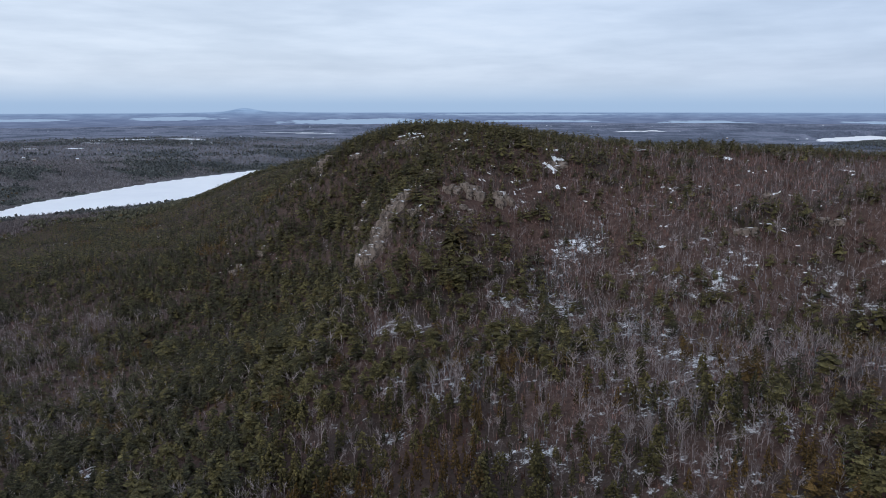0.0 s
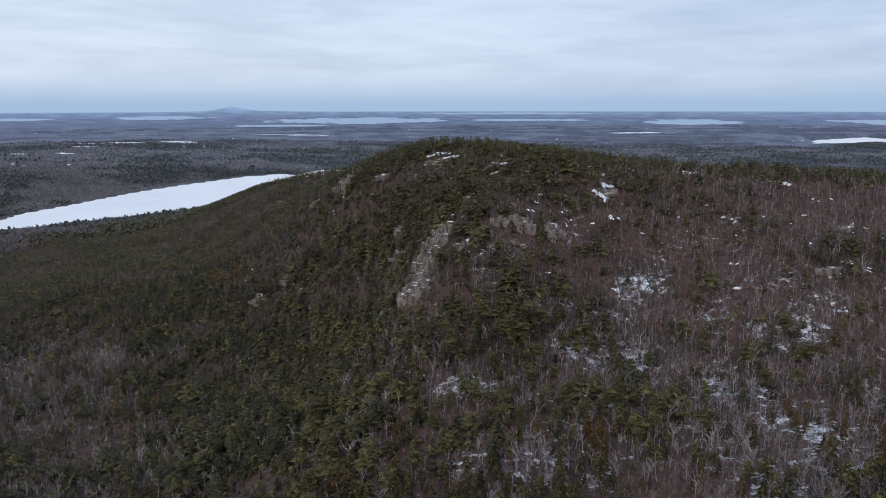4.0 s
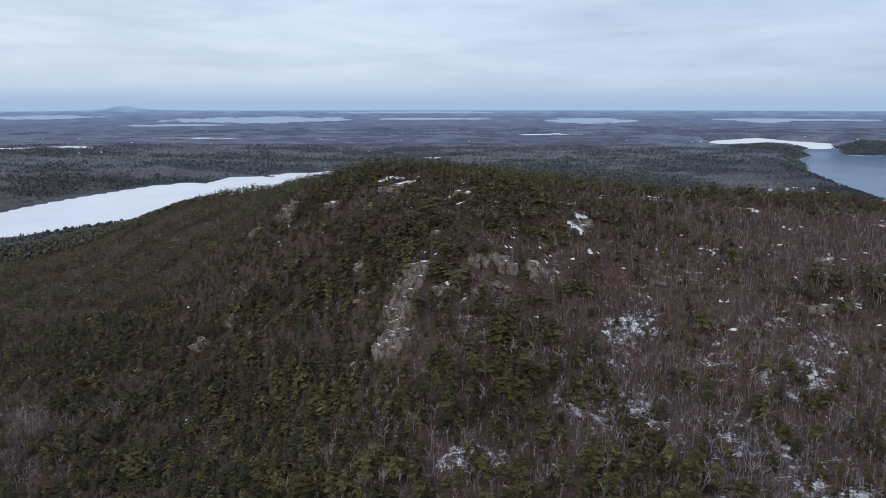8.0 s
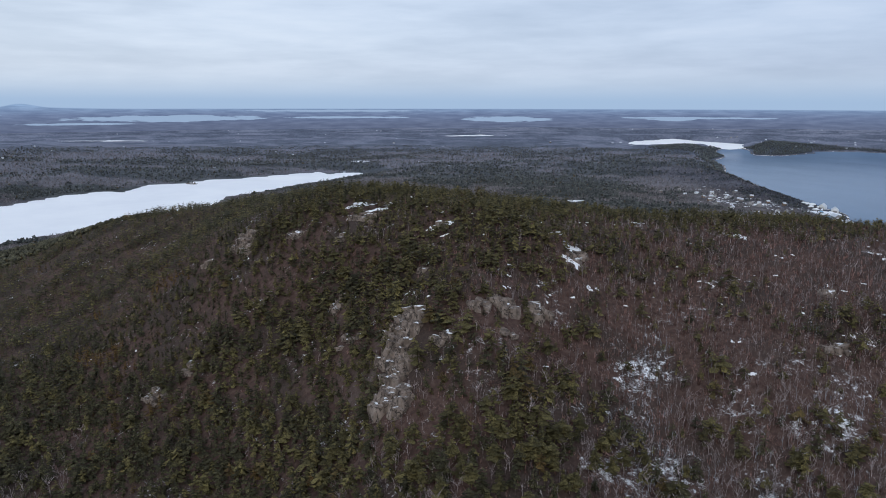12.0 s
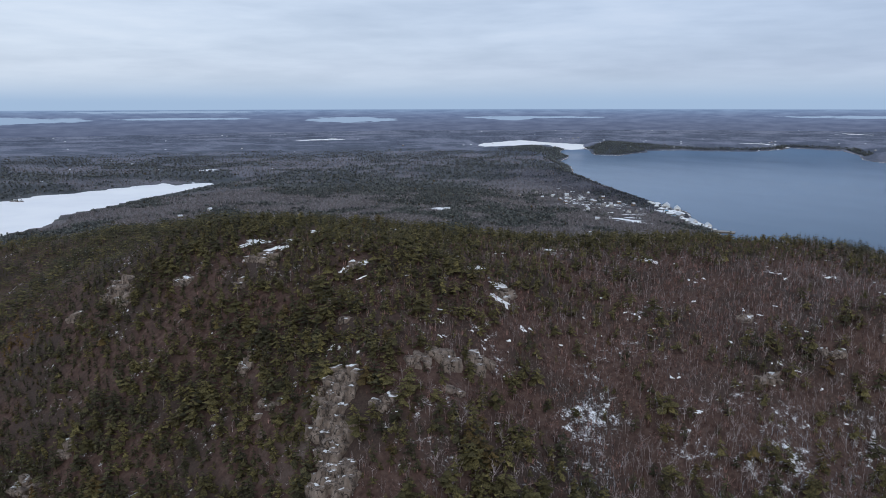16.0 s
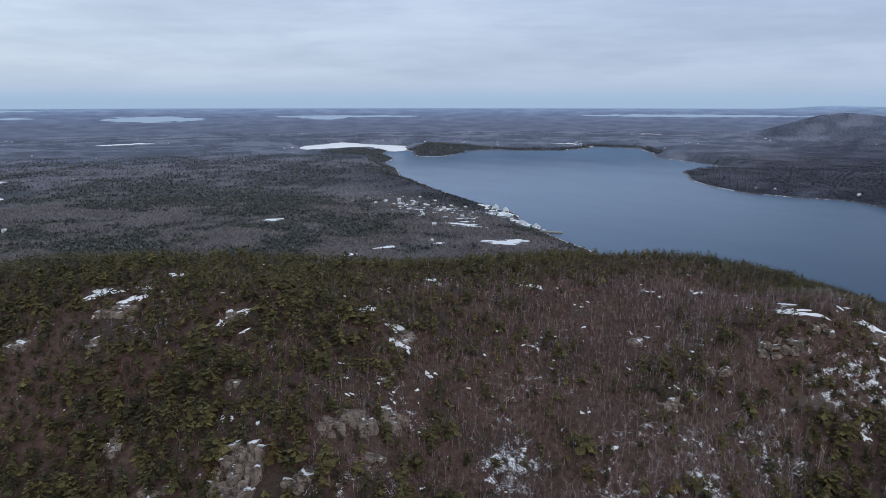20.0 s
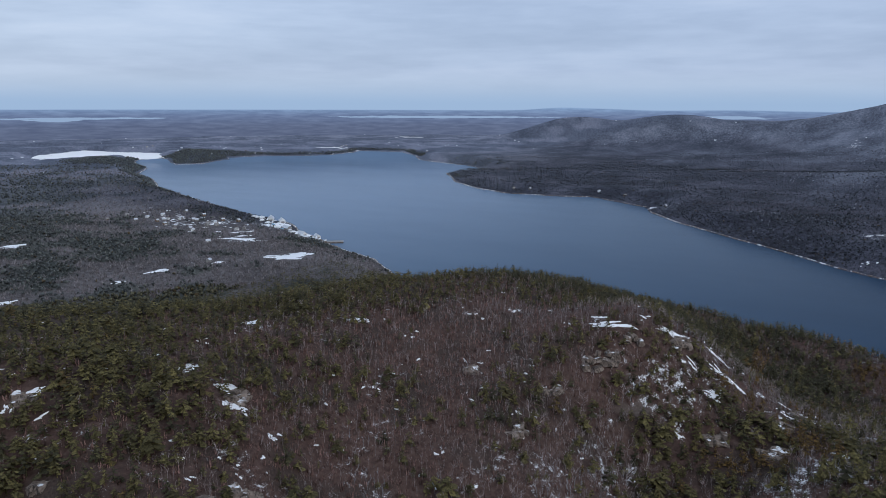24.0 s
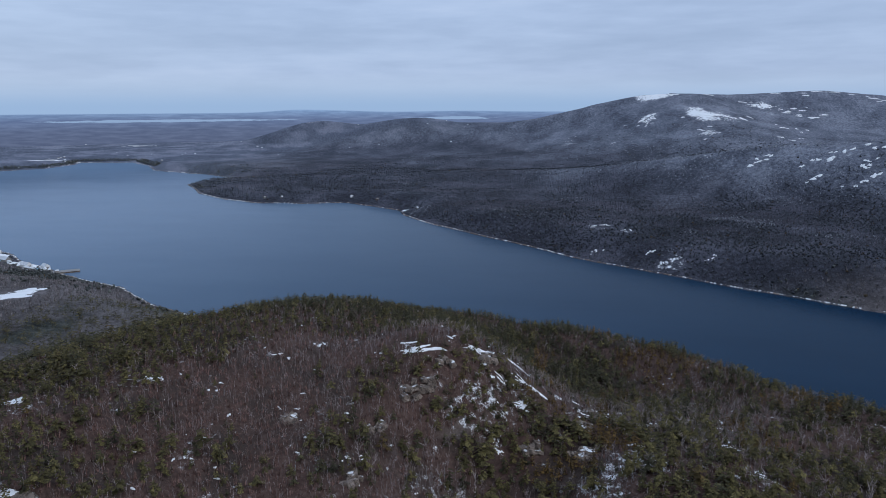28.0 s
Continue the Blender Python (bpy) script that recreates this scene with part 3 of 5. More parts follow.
def woods(x, y):
    """Share of conifers in the lowland woods."""
    return 0.58 + 1.5 * ripple(x, y, 230, 71, 4) + 0.9 * ripple(x, y, 55, 72, 2) + 0.8 * (np.exp(-((x - 2150) / 260) ** 2 - ((y - 3600) / 300) ** 2) + np.exp(-((x - 2750) / 260) ** 2 - ((y - 3680) / 200) ** 2)) - 0.22 * smooth(-x, 500, 900)


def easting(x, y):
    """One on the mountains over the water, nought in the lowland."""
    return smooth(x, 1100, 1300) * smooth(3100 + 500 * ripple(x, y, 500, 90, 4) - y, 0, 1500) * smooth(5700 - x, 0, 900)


ga, gd = np.meshgrid(np.radians(bearings), reaches)
gx, gy = (-100 + gd * np.sin(ga)).ravel(), (150 + gd * np.cos(ga)).ravel()
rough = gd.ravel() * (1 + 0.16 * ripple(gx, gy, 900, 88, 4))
# far sets how much painted haze the ground colour takes on
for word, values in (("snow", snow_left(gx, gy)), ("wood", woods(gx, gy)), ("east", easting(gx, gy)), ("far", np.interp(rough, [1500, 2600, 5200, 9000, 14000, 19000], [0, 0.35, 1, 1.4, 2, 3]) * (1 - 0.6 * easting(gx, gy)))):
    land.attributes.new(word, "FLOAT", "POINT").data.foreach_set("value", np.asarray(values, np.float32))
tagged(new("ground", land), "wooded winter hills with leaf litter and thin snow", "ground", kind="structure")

wb, wr = np.arange(-50, 135, 1.5), np.concatenate([np.arange(450, 4200, 60.0), np.arange(4200, 6400, 40.0)])
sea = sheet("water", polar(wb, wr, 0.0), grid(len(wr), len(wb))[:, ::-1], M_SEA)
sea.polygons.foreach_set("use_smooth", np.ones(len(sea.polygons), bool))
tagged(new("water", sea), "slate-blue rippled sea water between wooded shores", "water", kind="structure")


def plate(name, poly, level, grow, material, lift=0.0):
    """A flat polygon, such as lake ice, cut a little larger than its shore."""
    bm = bmesh.new()
    p = np.array(poly, float)
    c = p.mean(0)
    d = p - c
    n = np.linalg.norm(d, axis=1, keepdims=True)
    p = p + d / n * grow
    pts = warp(p[:, 0], p[:, 1], np.full(len(p), level + lift))
    f = bm.faces.new([bm.verts.new(v) for v in zip(*pts)])
    if f.calc_area() > 0 and f.normal.z < 0:
        f.normal_flip()
    bmesh.ops.triangulate(bm, faces=bm.faces[:])
    bmesh.ops.recalc_face_normals(bm, faces=bm.faces[:])
    me = bpy.data.meshes.new(name)
    bm.to_mesh(me)
    bm.free()
    me.materials.append(material)
    return new(name, me)


tagged(plate("frozen_lake", ECHO, 26.0, 22, M_ICE), "long frozen lake covered with smooth white snow", "frozen lake", kind="structure")
tagged(plate("frozen_cove", COVE, 0.0, 40, M_ICE, 0.4), "frozen sea cove covered with white snow", "frozen cove", kind="structure")

# ---- clearings: places kept free of trees ----
# rock outcrops: x, y, breadth, height
OUTCROPS = [
    (-39, 491, 20, 22), (-47, 482, 16, 18), (-46, 469, 14, 20), (-57, 460, 14, 16), (-50, 449, 9, 14), (-127, 696, 15, 20), (-122, 680, 6, 12), (-70, 563, 8, 21), (-40, 640, 24, 9), (-58, 623, 4, 9), (-24, 469, 10, 9), (-62, 522, 4, 9), (-69, 528, 7, 9),
    (-155, 708, 8, 6), (0, 478, 6, 10), (-163, 604, 12, 10), (-185, 600, 13, 10), (-18, 537, 6, 10), (-89, 659, 14, 5),
]
OUTCROPS += [
    (13, 477, 11, 13), (-2, 482, 7, 10), (32, 479, 9, 12), (10, 461, 7, 10), (263, 397, 15, 11), (254, 405, 9, 9), (204, 463, 10, 5), (284, 387, 11, 6), (219, 417, 9, 4), (171, 416, 8, 4), (304, 363, 15, 7), (297, 296, 12, 10), (330, 289, 13, 7),
    (266, 300, 13, 10), (264, 329, 11, 7), (318, 253, 10, 7), (345, 228, 9, 6), (76, 526, 11, 6), (4, 583, 9, 4),
]
# scraps of snow strewn over the bald ledges, sized like the patches
scrap_rng = np.random.default_rng(78)
SCRAPS = [(float(scrap_rng.normal(cx, rx)), float(scrap_rng.normal(cy, ry)), float(scrap_rng.uniform(1.4, 6.0)), float(scrap_rng.uniform(0.9, 2.6)), float(turn + scrap_rng.uniform(-30, 30)))
          for cx, cy, rx, ry, turn, count in ((338, 300, 34, 75, -88, 70), (15, 590, 90, 70, -20, 20), (215, 470, 70, 45, -58, 26), (40, 500, 50, 30, -34, 14)) for _ in range(count)]
# snowy clearings of the lowland: x, y, half length, half depth, turn
FIELDS = [
    (287, 3145, 42, 50, 0), (1466, 5541, 140, 100, 10), (-1033, 5240, 250, 70, 0), (-1650, 3560, 190, 60, 20), (636, 1765, 34, 14, -20),
    (885, 1235, 58, 58, -45), (1010, 1505, 46, 44, -44), (1265, 1640, 45, 55, -10), (1210, 1480, 35, 55, 0), (640, 1330, 28, 14, -10), (760, 1300, 26, 12, -20), (-1551, 3154, 60, 60, 0),
]
FIELDS += [(-1352, 2576, 30, 30, 0), (-1351, 3740, 80, 80, 0), (-1474, 2522, 60, 30, 0), (2300, 4250, 170, 60, 30), (2480, 4480, 90, 70, 30), (3790, 3510, 110, 30, -40), (3950, 3450, 60, 24, -40), (5530, 4020, 130, 50, -40), (5640, 4140, 60, 40, -40),
           (2150, 860, 40, 22, -50), (560, 1320, 22, 9, 0), (380, 1340, 30, 9, 0), (-180, 1250, 30, 12, 10), (-330, 1400, 22, 9, 0), (990, 1010, 20, 14, -40)]


# yards and lawns of the village, each a scrap of snow
yard_rng = np.random.default_rng(12)
YARDS = [(float(1115 + 62 * u + 0.12 * 150 * v), float(1800 + 150 * v), float(yard_rng.uniform(4, 12)), float(yard_rng.uniform(3, 7)), float(yard_rng.uniform(-60, 40))) for u, v in yard_rng.normal(0, 0.8, (44, 2))]
FIELDS += [(1095, 1590, 30, 10, -30), (1050, 1540, 26, 9, -20)]
# snowy ledges high on the mountains over the water, sized like the fields
LEDGES = [(4628, -180, 151, 90, -96), (4005, -329, 132, 60, -99), (4065, -83, 100, 30, -95), (3994, -93, 65, 30, -96), (3881, -510, 129, 90, -101), (4415, -738, 166, 80, -103),
          (4342, -907, 146, 80, -105), (4144, -945, 123, 80, -106), (3838, -779, 81, 70, -105), (3654, -362, 61, 50, -100), (3544, -753, 75, 70, -106), (4013, 332, 30, 90, -90)]
LEDGES += [(4830, -1198, 184, 70, -107), (4714, -1453, 102, 70, -110), (2283, -280, 59, 16, -104), (2178, -399, 57, 13, -107), (2171, -487, 68, 14, -109), (2085, -521, 47, 12, -110),
           (2031, -492, 55, 11, -110), (2115, -399, 37, 13, -107), (1702, 241, 24, 18, -92), (1628, 176, 16, 14, -94), (2133, -564, 38, 13, -111), (1450, 140, 15, 10, -50), (1385, 20, 16, 10, -50), (1505, 250, 13, 9, -45)]
# open shrubby ground with neither trees nor snow
OPEN_GROUND = [(505, 1810, 80, 60, -20), (1050, 1800, 70, 90, -20), (1140, 1680, 60, 70, 0), (1080, 1600, 60, 40, -20)]


def clear_of(x, y, hill=True):
    """True where trees may stand."""
    ok = np.ones(x.shape, bool)
    for cx, cy, a, b, turn in ([(p[0], p[1], p[2] * 0.44, p[3] * 0.44, p[4]) for p in PATCHES + SCRAPS] if hill else []) + FIELDS + YARDS + LEDGES + OPEN_GROUND:
        near = np.nonzero(np.abs(x - cx) + np.abs(y - cy) < 2.5 * (a + b))[0]
        nx, ny = x[near], y[near]
        c, s = math.cos(radians(turn)), math.sin(radians(turn))
        u, v = (nx - cx) * c + (ny - cy) * s, -(nx - cx) * s + (ny - cy) * c
        hit = (u / a) ** 2 + (v / b) ** 2 < 0.9 + 0.5 * ripple(nx, ny, 30, 77, 2)
        if (cx, cy, a, b, turn) in OPEN_GROUND:
            hit &= lattice(np.floor(nx * 3), np.floor(ny * 3), 8) < 0.5
        ok[near[hit]] = False
    if not hill:
        return ok
    for cx, cy, w, h in OUTCROPS:
        ok &= ~((np.abs(x - cx) < w * 0.5) & (y > cy - 4 - 0.25 * h) & (y < cy + h * 0.3))
        ok &= ~((np.abs(x - cx) < w * 0.5) & (y > cy - 5 - 0.7 * h) & (y < cy) & (lattice(np.floor(x), np.floor(y), 4) < 0.7))
    return ok


# ---- trees ----
def conifer_form(rng, tiers, spokes, slim, ragged, full=0.8):
    """A crown as one closed, star-edged skin: points and triangles, one unit high."""
    pts, tris = [(rng.normal(0, 0.015), rng.normal(0, 0.015), 1.0)], []
    bare = rng.uniform(0.12, 0.28)
    lean = rng.normal(0, 0.03, 2)
    for k in range(tiers):
        f = (k + 1) / tiers
        z = 1 - (1 - bare) * f
        r = slim * (0.10 + 0.90 * f ** full) if k < tiers - 1 else slim * 0.5
        turn = rng.uniform(0, 6.28)
        for j in range(spokes):
            a = turn + 6.283 * (j + rng.uniform(-0.25, 0.25)) / spokes
            q = r * rng.uniform(1 - ragged, 1 + ragged) * (1.0 if (j + k) % 2 else 0.62)
            pts.append((q * math.cos(a) + lean[0] * f, q * math.sin(a) + lean[1] * f, z + rng.uniform(-0.05, 0.05)))
    for j in range(spokes):
        tris.append((0, 1 + j, 1 + (j + 1) % spokes))
    for k in range(tiers - 1):
        a0, b0 = 1 + k * spokes, 1 + (k + 1) * spokes
        for j in range(spokes):
            n = (j + 1) % spokes
            tris += [(a0 + j, b0 + j, b0 + n), (a0 + j, b0 + n, a0 + n)]
    low = 1 + (tiers - 1) * spokes
    tris += [(low, low + j + 1, low + j) for j in range(1, spokes - 1)]
    return np.array(pts), np.array(tris)


def bough_form(rng, boughs, reach, low, full, droop):
    """A ragged conifer: narrow, folded boughs set round a stem, with gaps between them, one unit high."""
    pts, tris = [(0.022, 0, -0.03), (-0.011, 0.019, -0.03), (-0.011, -0.019, -0.03), (0, 0, 1.0)], [(0, 1, 3), (1, 2, 3), (2, 0, 3)]
    lean = rng.normal(0, 0.03, 2)
    for k in range(boughs):
        f = (k + rng.uniform(0.1, 0.9)) / boughs
        z, a = 1.0 - (1 - low) * f, k * 2.4 + rng.normal(0, 0.4)
        r = reach * (0.16 + 0.84 * f ** full) * rng.uniform(0.6, 1.25)
        w = r * rng.uniform(0.30, 0.50)
        c, s = math.cos(a), math.sin(a)
        ox, oy = lean * (1 - f)
        dip = droop * r * rng.uniform(-0.2, 1.3)
        i = len(pts)
        for along, across, up in ((-0.06 * r, 0, 0.16 * r), (rng.uniform(0.45, 0.75) * r, w, -0.5 * dip - 0.14 * r), (1.02 * r, rng.normal(0, 0.12) * r, -dip + 0.05 * r), (rng.uniform(0.45, 0.75) * r, -w, -0.5 * dip - 0.14 * r)):
            pts.append((ox + along * c - across * s, oy + along * s + across * c, z + up))
        tris += [(i, i + 2, i + 1), (i, i + 3, i + 2)]
    return np.array(pts), np.array(tris)


def blade(pts, tris, a, b, width, rng):
    """One thin twig, from a to its tip b."""
    d = np.array(b) - np.array(a)
    side = np.cross(d, rng.normal(size=3))
    side = side / (np.linalg.norm(side) + 1e-9) * width
    i = len(pts)
    pts += [tuple(np.array(a) - side), tuple(np.array(a) + side), tuple(b)]
    tris.append((i, i + 1, i + 2))


def bare_form(rng, limbs, twigs, spread, thick):
    """A leafless tree: a tapered stem, limbs and twigs, one unit high."""
    pts, tris = [], []
    lean = rng.normal(0, 0.05, 2)
    top = (lean[0], lean[1], 0.82)
    for j in range(3):
        a, b = 6.283 * j / 3, 6.283 * (j + 1) / 3
        i = len(pts)
        pts += [(thick * math.cos(a), thick * math.sin(a), -0.05), (thick * math.cos(b), thick * math.sin(b), -0.05), top]
        tris.append((i, i + 1, i + 2))
    for k in range(limbs):
        z = rng.uniform(0.28, 0.7)
        base = (lean[0] * z, lean[1] * z, z)
        a, out = rng.uniform(0, 6.28), spread * rng.uniform(0.5, 1.1)
        rise = rng.uniform(0.15, 0.42)
        tip = (base[0] + out * math.cos(a), base[1] + out * math.sin(a), min(1.02, z + rise))
        blade(pts, tris, base, tip, thick * 0.62, rng)
        for _ in range(twigs):
            f = rng.uniform(0.3, 0.85)
            p = [base[i] + (tip[i] - base[i]) * f for i in range(3)]
            b, o = a + rng.normal(0, 0.9), spread * rng.uniform(0.25, 0.55)
            q = (p[0] + o * math.cos(b), p[1] + o * math.sin(b), p[2] + rng.uniform(0.04, 0.24))
            blade(pts, tris, p, q, thick * 0.42, rng)
    return np.array(pts), np.array(tris)


def puff_form(rng):
    """A far leafless crown: a rough tuft of upright twigs."""
    pts, tris = [], []
    for k in range(7):
        a = rng.uniform(0, 6.28)
        r = rng.uniform(0.1, 0.34)
        blade(pts, tris, (0.12 * math.cos(a), 0.12 * math.sin(a), 0.0), (r * math.cos(a), r * math.sin(a), rng.uniform(0.6, 1.1)), rng.uniform(0.03, 0.08), rng)
    return np.array(pts), np.array(tris)


def stand(name, forms, x, y, size, breadth, material, label, rng, sink=0.3):
    """Many trees joined into one mesh, each turned, sized and tinted by chance."""
    pick = rng.integers(0, len(forms), len(x))
    z = height(x, y) - sink
    all_v, all_t, all_c, base = [], [], [], 0
    for f, (p, t) in enumerate(forms):
        k = np.nonzero(pick == f)[0]
        if not len(k):
            continue
        a = rng.uniform(0, 6.283, len(k))
        c, s = np.cos(a)[:, None], np.sin(a)[:, None]
        h, w = size[k][:, None], (size[k] * breadth[k])[:, None]
        vx = x[k][:, None] + w * (c * p[:, 0] - s * p[:, 1])
        vy = y[k][:, None] + w * (s * p[:, 0] + c * p[:, 1])
        vz = z[k][:, None] + h * p[:, 2]
        ax, ay, az = warp(x[k], y[k], z[k])
        cx, cy, cz = hub(np.degrees(np.arctan2(x[k] + 100, y[k] - 150)))
        shrink = (np.hypot(ax - cx, ay - cy) / np.hypot(x[k] - cx, y[k] - cy))[:, None]
        vx, vy, vz = ax[:, None] + (vx - x[k][:, None]) * shrink, ay[:, None] + (vy - y[k][:, None]) * shrink, az[:, None] + (vz - z[k][:, None]) * shrink
        all_v.append(np.stack([vx, vy, vz], -1).reshape(-1, 3))
        all_t.append((t[None] + (base + np.arange(len(k)) * len(p))[:, None, None]).reshape(-1, 3))
        all_c.append(np.repeat(rng.uniform(0, 1, len(k)), len(p)))
        base += len(k) * len(p)
    me = sheet(name, np.concatenate(all_v), np.concatenate(all_t), material)
    tint = me.attributes.new("tint", "FLOAT", "POINT")
    tint.data.foreach_set("value", np.concatenate(all_c).astype(np.float32))
    return tagged(new(name, me), label, "trees", kind="stuff")


def jitter(x0, x1, y0, y1, cell, rng):
    gx, gy = np.meshgrid(np.arange(x0, x1, cell), np.arange(y0, y1, cell))
    return gx.ravel() + rng.uniform(-0.48, 0.48, gx.size) * cell, gy.ravel() + rng.uniform(-0.48, 0.48, gx.size) * cell


def bell(x, y, cx, cy, rx, ry):
    return np.exp(-((x - cx) / rx) ** 2 - ((y - cy) / ry) ** 2)


def evergreen_share(x, y):
    p = 0.54 + 0.62 * ripple(x, y, 70, 41, 3) + 0.26 * ripple(x, y, 14, 47, 2)
    over = y - np.interp(x, [-200, 0, 203, 276, 340, 370, 422, 520], [660, 650, 560, 512, 405, 284, 208, 60])
    p = p + (0.12 + 0.33 * smooth(y, 350, 470)) * smooth(over, -15, 35) * smooth(x, -60, 60)
    p = p + 0.55 * bell(x, y, -10, 650, 150, 110) + 0.30 * smooth(y, 570, 680) + (0.34 + 0.24 * smooth(y, 400, 520)) * smooth(-x, 0, 110) + 0.25 * bell(x, y, 40, 560, 90, 50)
    p = p - 0.36 * bell(x, y, 200, 480, 150, 62) - 0.45 * bell(x, y, 70, 415, 22, 60) + 0.08 * smooth(x, 330, 450) - 0.16 * bell(x, y, 130, 390, 120, 110) + 0.30 * ripple(x, y, 26, 43, 2)
    p = p - 0.18 * bell(x, y, 75, 330, 95, 140) - 0.06 * bell(x, y, 250, 300, 90, 90) - 0.30 * bell(x, y, 410, 250, 60, 120) - 0.52 * smooth(-x, 180, 290) * smooth(660 - y, 0, 140) + 0.26 * bell(x, y, 120, 230, 170, 90)
    return p + 0.28 * bell(x, y, -55, 540, 80, 75) - 0.3 * bell(x, y, -190, 480, 50, 70) - 0.4 * bell(x, y, 205, 385, 28, 30)


def red_share(x, y):
    return 0.72 * bell(x, y, 190, 490, 190, 75) + 0.5 * bell(x, y, 20, 470, 90, 40) - 0.4 * smooth(-x, 20, 120) + 0.25 * bell(x, y, -90, 560, 60, 80) + 0.10 + 0.35 * ripple(x, y, 45, 53, 2)


rng = np.random.default_rng(7)
PINES = [bough_form(rng, 34, rng.uniform(0.26, 0.38), rng.uniform(0.18, 0.38), rng.uniform(0.4, 0.7), 0.42) for _ in range(14)]
SPRUCES = [bough_form(rng, 32, rng.uniform(0.19, 0.27), rng.uniform(0.06, 0.18), rng.uniform(0.7, 1.0), 0.38) for _ in range(12)]
HILL_PINES = [bough_form(rng, 17, rng.uniform(0.27, 0.40), rng.uniform(0.18, 0.38), rng.uniform(0.45, 0.8), 0.6) for _ in range(16)]
HILL_SPRUCES = [bough_form(rng, 16, rng.uniform(0.2, 0.29), rng.uniform(0.06, 0.18), rng.uniform(0.65, 1.0), 0.7) for _ in range(14)]
BARES = [bare_form(rng, 9, 3, rng.uniform(0.14, 0.27), 0.0115) for _ in range(18)]
BRUSH = [bare_form(rng, 9, 3, rng.uniform(0.35, 0.6), 0.020) for _ in range(14)]
LOW_PINES = [conifer_form(rng, 2, 3, rng.uniform(0.42, 0.72), 0.55, 0.35) for _ in range(14)]
FOOT_PINES = [bough_form(rng, 6, rng.uniform(0.28, 0.42), rng.uniform(0.15, 0.35), rng.uniform(0.4, 0.8), 0.2) for _ in range(12)]
TUFTS = [puff_form(rng) for _ in range(6)]
SAPLINGS = [bare_form(rng, 7, 1, rng.uniform(0.10, 0.22), 0.0095) for _ in range(18)]

# the hill itself
x, y = jitter(-620, 900, 130, 1120, 4.9, rng)
ex, ey = jitter(150, 660, -140, 130, 4.6, rng)
x, y = np.append(x, ex), np.append(y, ey)
reach = np.hypot(x + 90, y - 150)
d_sea = shore(x, y, SOUND)
view = (np.degrees(np.arctan2(x + 60, y - 40)) > -48)
keep = (d_sea > 4) & view & clear_of(x, y) & (shore(x, y, ECHO) > 8)
back = smooth(y - (640 - 0.45 * np.maximum(x, 0)), 60, 160) * smooth(x, -120, 60)
keep &= rng.uniform(0, 1, x.size) > 0.45 * back + 0.25 * smooth(reach, 600, 900)
x, y = x[keep], y[keep]
green = evergreen_share(x, y) > rng.uniform(0, 1, x.size)
crest = bell(x, y, 20, 620, 180, 90) + bell(x, y, 310, 380, 90, 90)
size = np.where(green, rng.uniform(4.2, 11.5, x.size), rng.uniform(5, 10.5, x.size)) * (1 + 0.45 * ripple(x, y, 40, 45, 2)) * (1 - 0.16 * np.clip(crest, 0, 1)) * (1 - 0.22 * bell(x, y, 290, 480, 110, 110)) * (1 - 0.08 * smooth(y + 0.45 * np.maximum(x, 0), 560, 660))
red = (red_share(x, y) > rng.uniform(0, 1, x.size)) & ~green
rust = green & (ripple(x, y, 28, 61, 2) > np.where(x < -100, 0.55, 0.32)) & ((y < 340) | (x < -170))
spruce = green & ~rust & ((rng.uniform(0, 1, x.size) < 0.32 + 0.5 * smooth(-x, 20, 200) + 0.5 * smooth(x, 320, 380)))
pine = green & ~rust & ~spruce
bare = ~green & ~red
# the trees that the flight passes nearest stand one by one
close = (np.abs(x - 20) < 95) & (y > 205) & (y < 300)
SINGLE = []
for mask, kind in ((pine & close, "pine"), (spruce & close, "spruce"), (rust & close, "tamarack"), (bare & close, "bare")):
    k = np.nonzero(mask)[0][:: 2 if kind == "bare" else 1][:220]
    SINGLE += [(kind, float(x[i]), float(y[i]), float(size[i])) for i in k]
    for group in (pine, spruce, rust, bare):
        group[k] = False
wide = rng.uniform(1.0, 1.65, x.size)
beyond = (y + 0.45 * np.maximum(x, 0) > 740) | (x < -420)
rear = (pine | spruce) & beyond & (rng.uniform(0, 1, x.size) < 0.6)
foot = (pine | spruce) & beyond & ~rear
pine, spruce = pine & ~beyond, spruce & ~beyond
stand("hillfoot_conifers", FOOT_PINES, x[rear], y[rear], size[rear], wide[rear], M_SPRUCE, "dark green conifers behind the hill", rng)
stand("hillfoot_pines", FOOT_PINES, x[foot], y[foot], size[foot], wide[foot], M_PINE, "olive-green pines behind the hill", rng)
near_by = np.hypot(x + 40, y - 150) < 260
for here, pines, spruces, words in ((near_by, PINES, SPRUCES, "below the flight"), (~near_by, HILL_PINES, HILL_SPRUCES, "thick on the rocky hill")):
    for name, forms, mask, grow, material, label in (("pine_forest", pines, pine, 1.0, M_PINE, "olive-green pines standing "), ("spruce_forest", spruces, spruce, 1.1, M_SPRUCE, "dark green spruces standing "), ("tamarack_stand", spruces, rust, 1.05, M_RUST, "rust-brown conifers standing ")):
        k = mask & here
        if k.sum():
            stand(name, forms, x[k], y[k], size[k] * grow, wide[k] * (1.2 if name == "spruce_forest" else 1.0), material, label + words, rng)
stand("bare_forest", BARES, x[bare], y[bare], size[bare], wide[bare], M_BARE, "leafless grey hardwood trees over thin snow", rng)
small = size[red] * 0.6
stand("oak_brush", BRUSH, x[red], y[red], small, wide[red], M_RED, "red-brown leafless oak brush on the slope", rng)

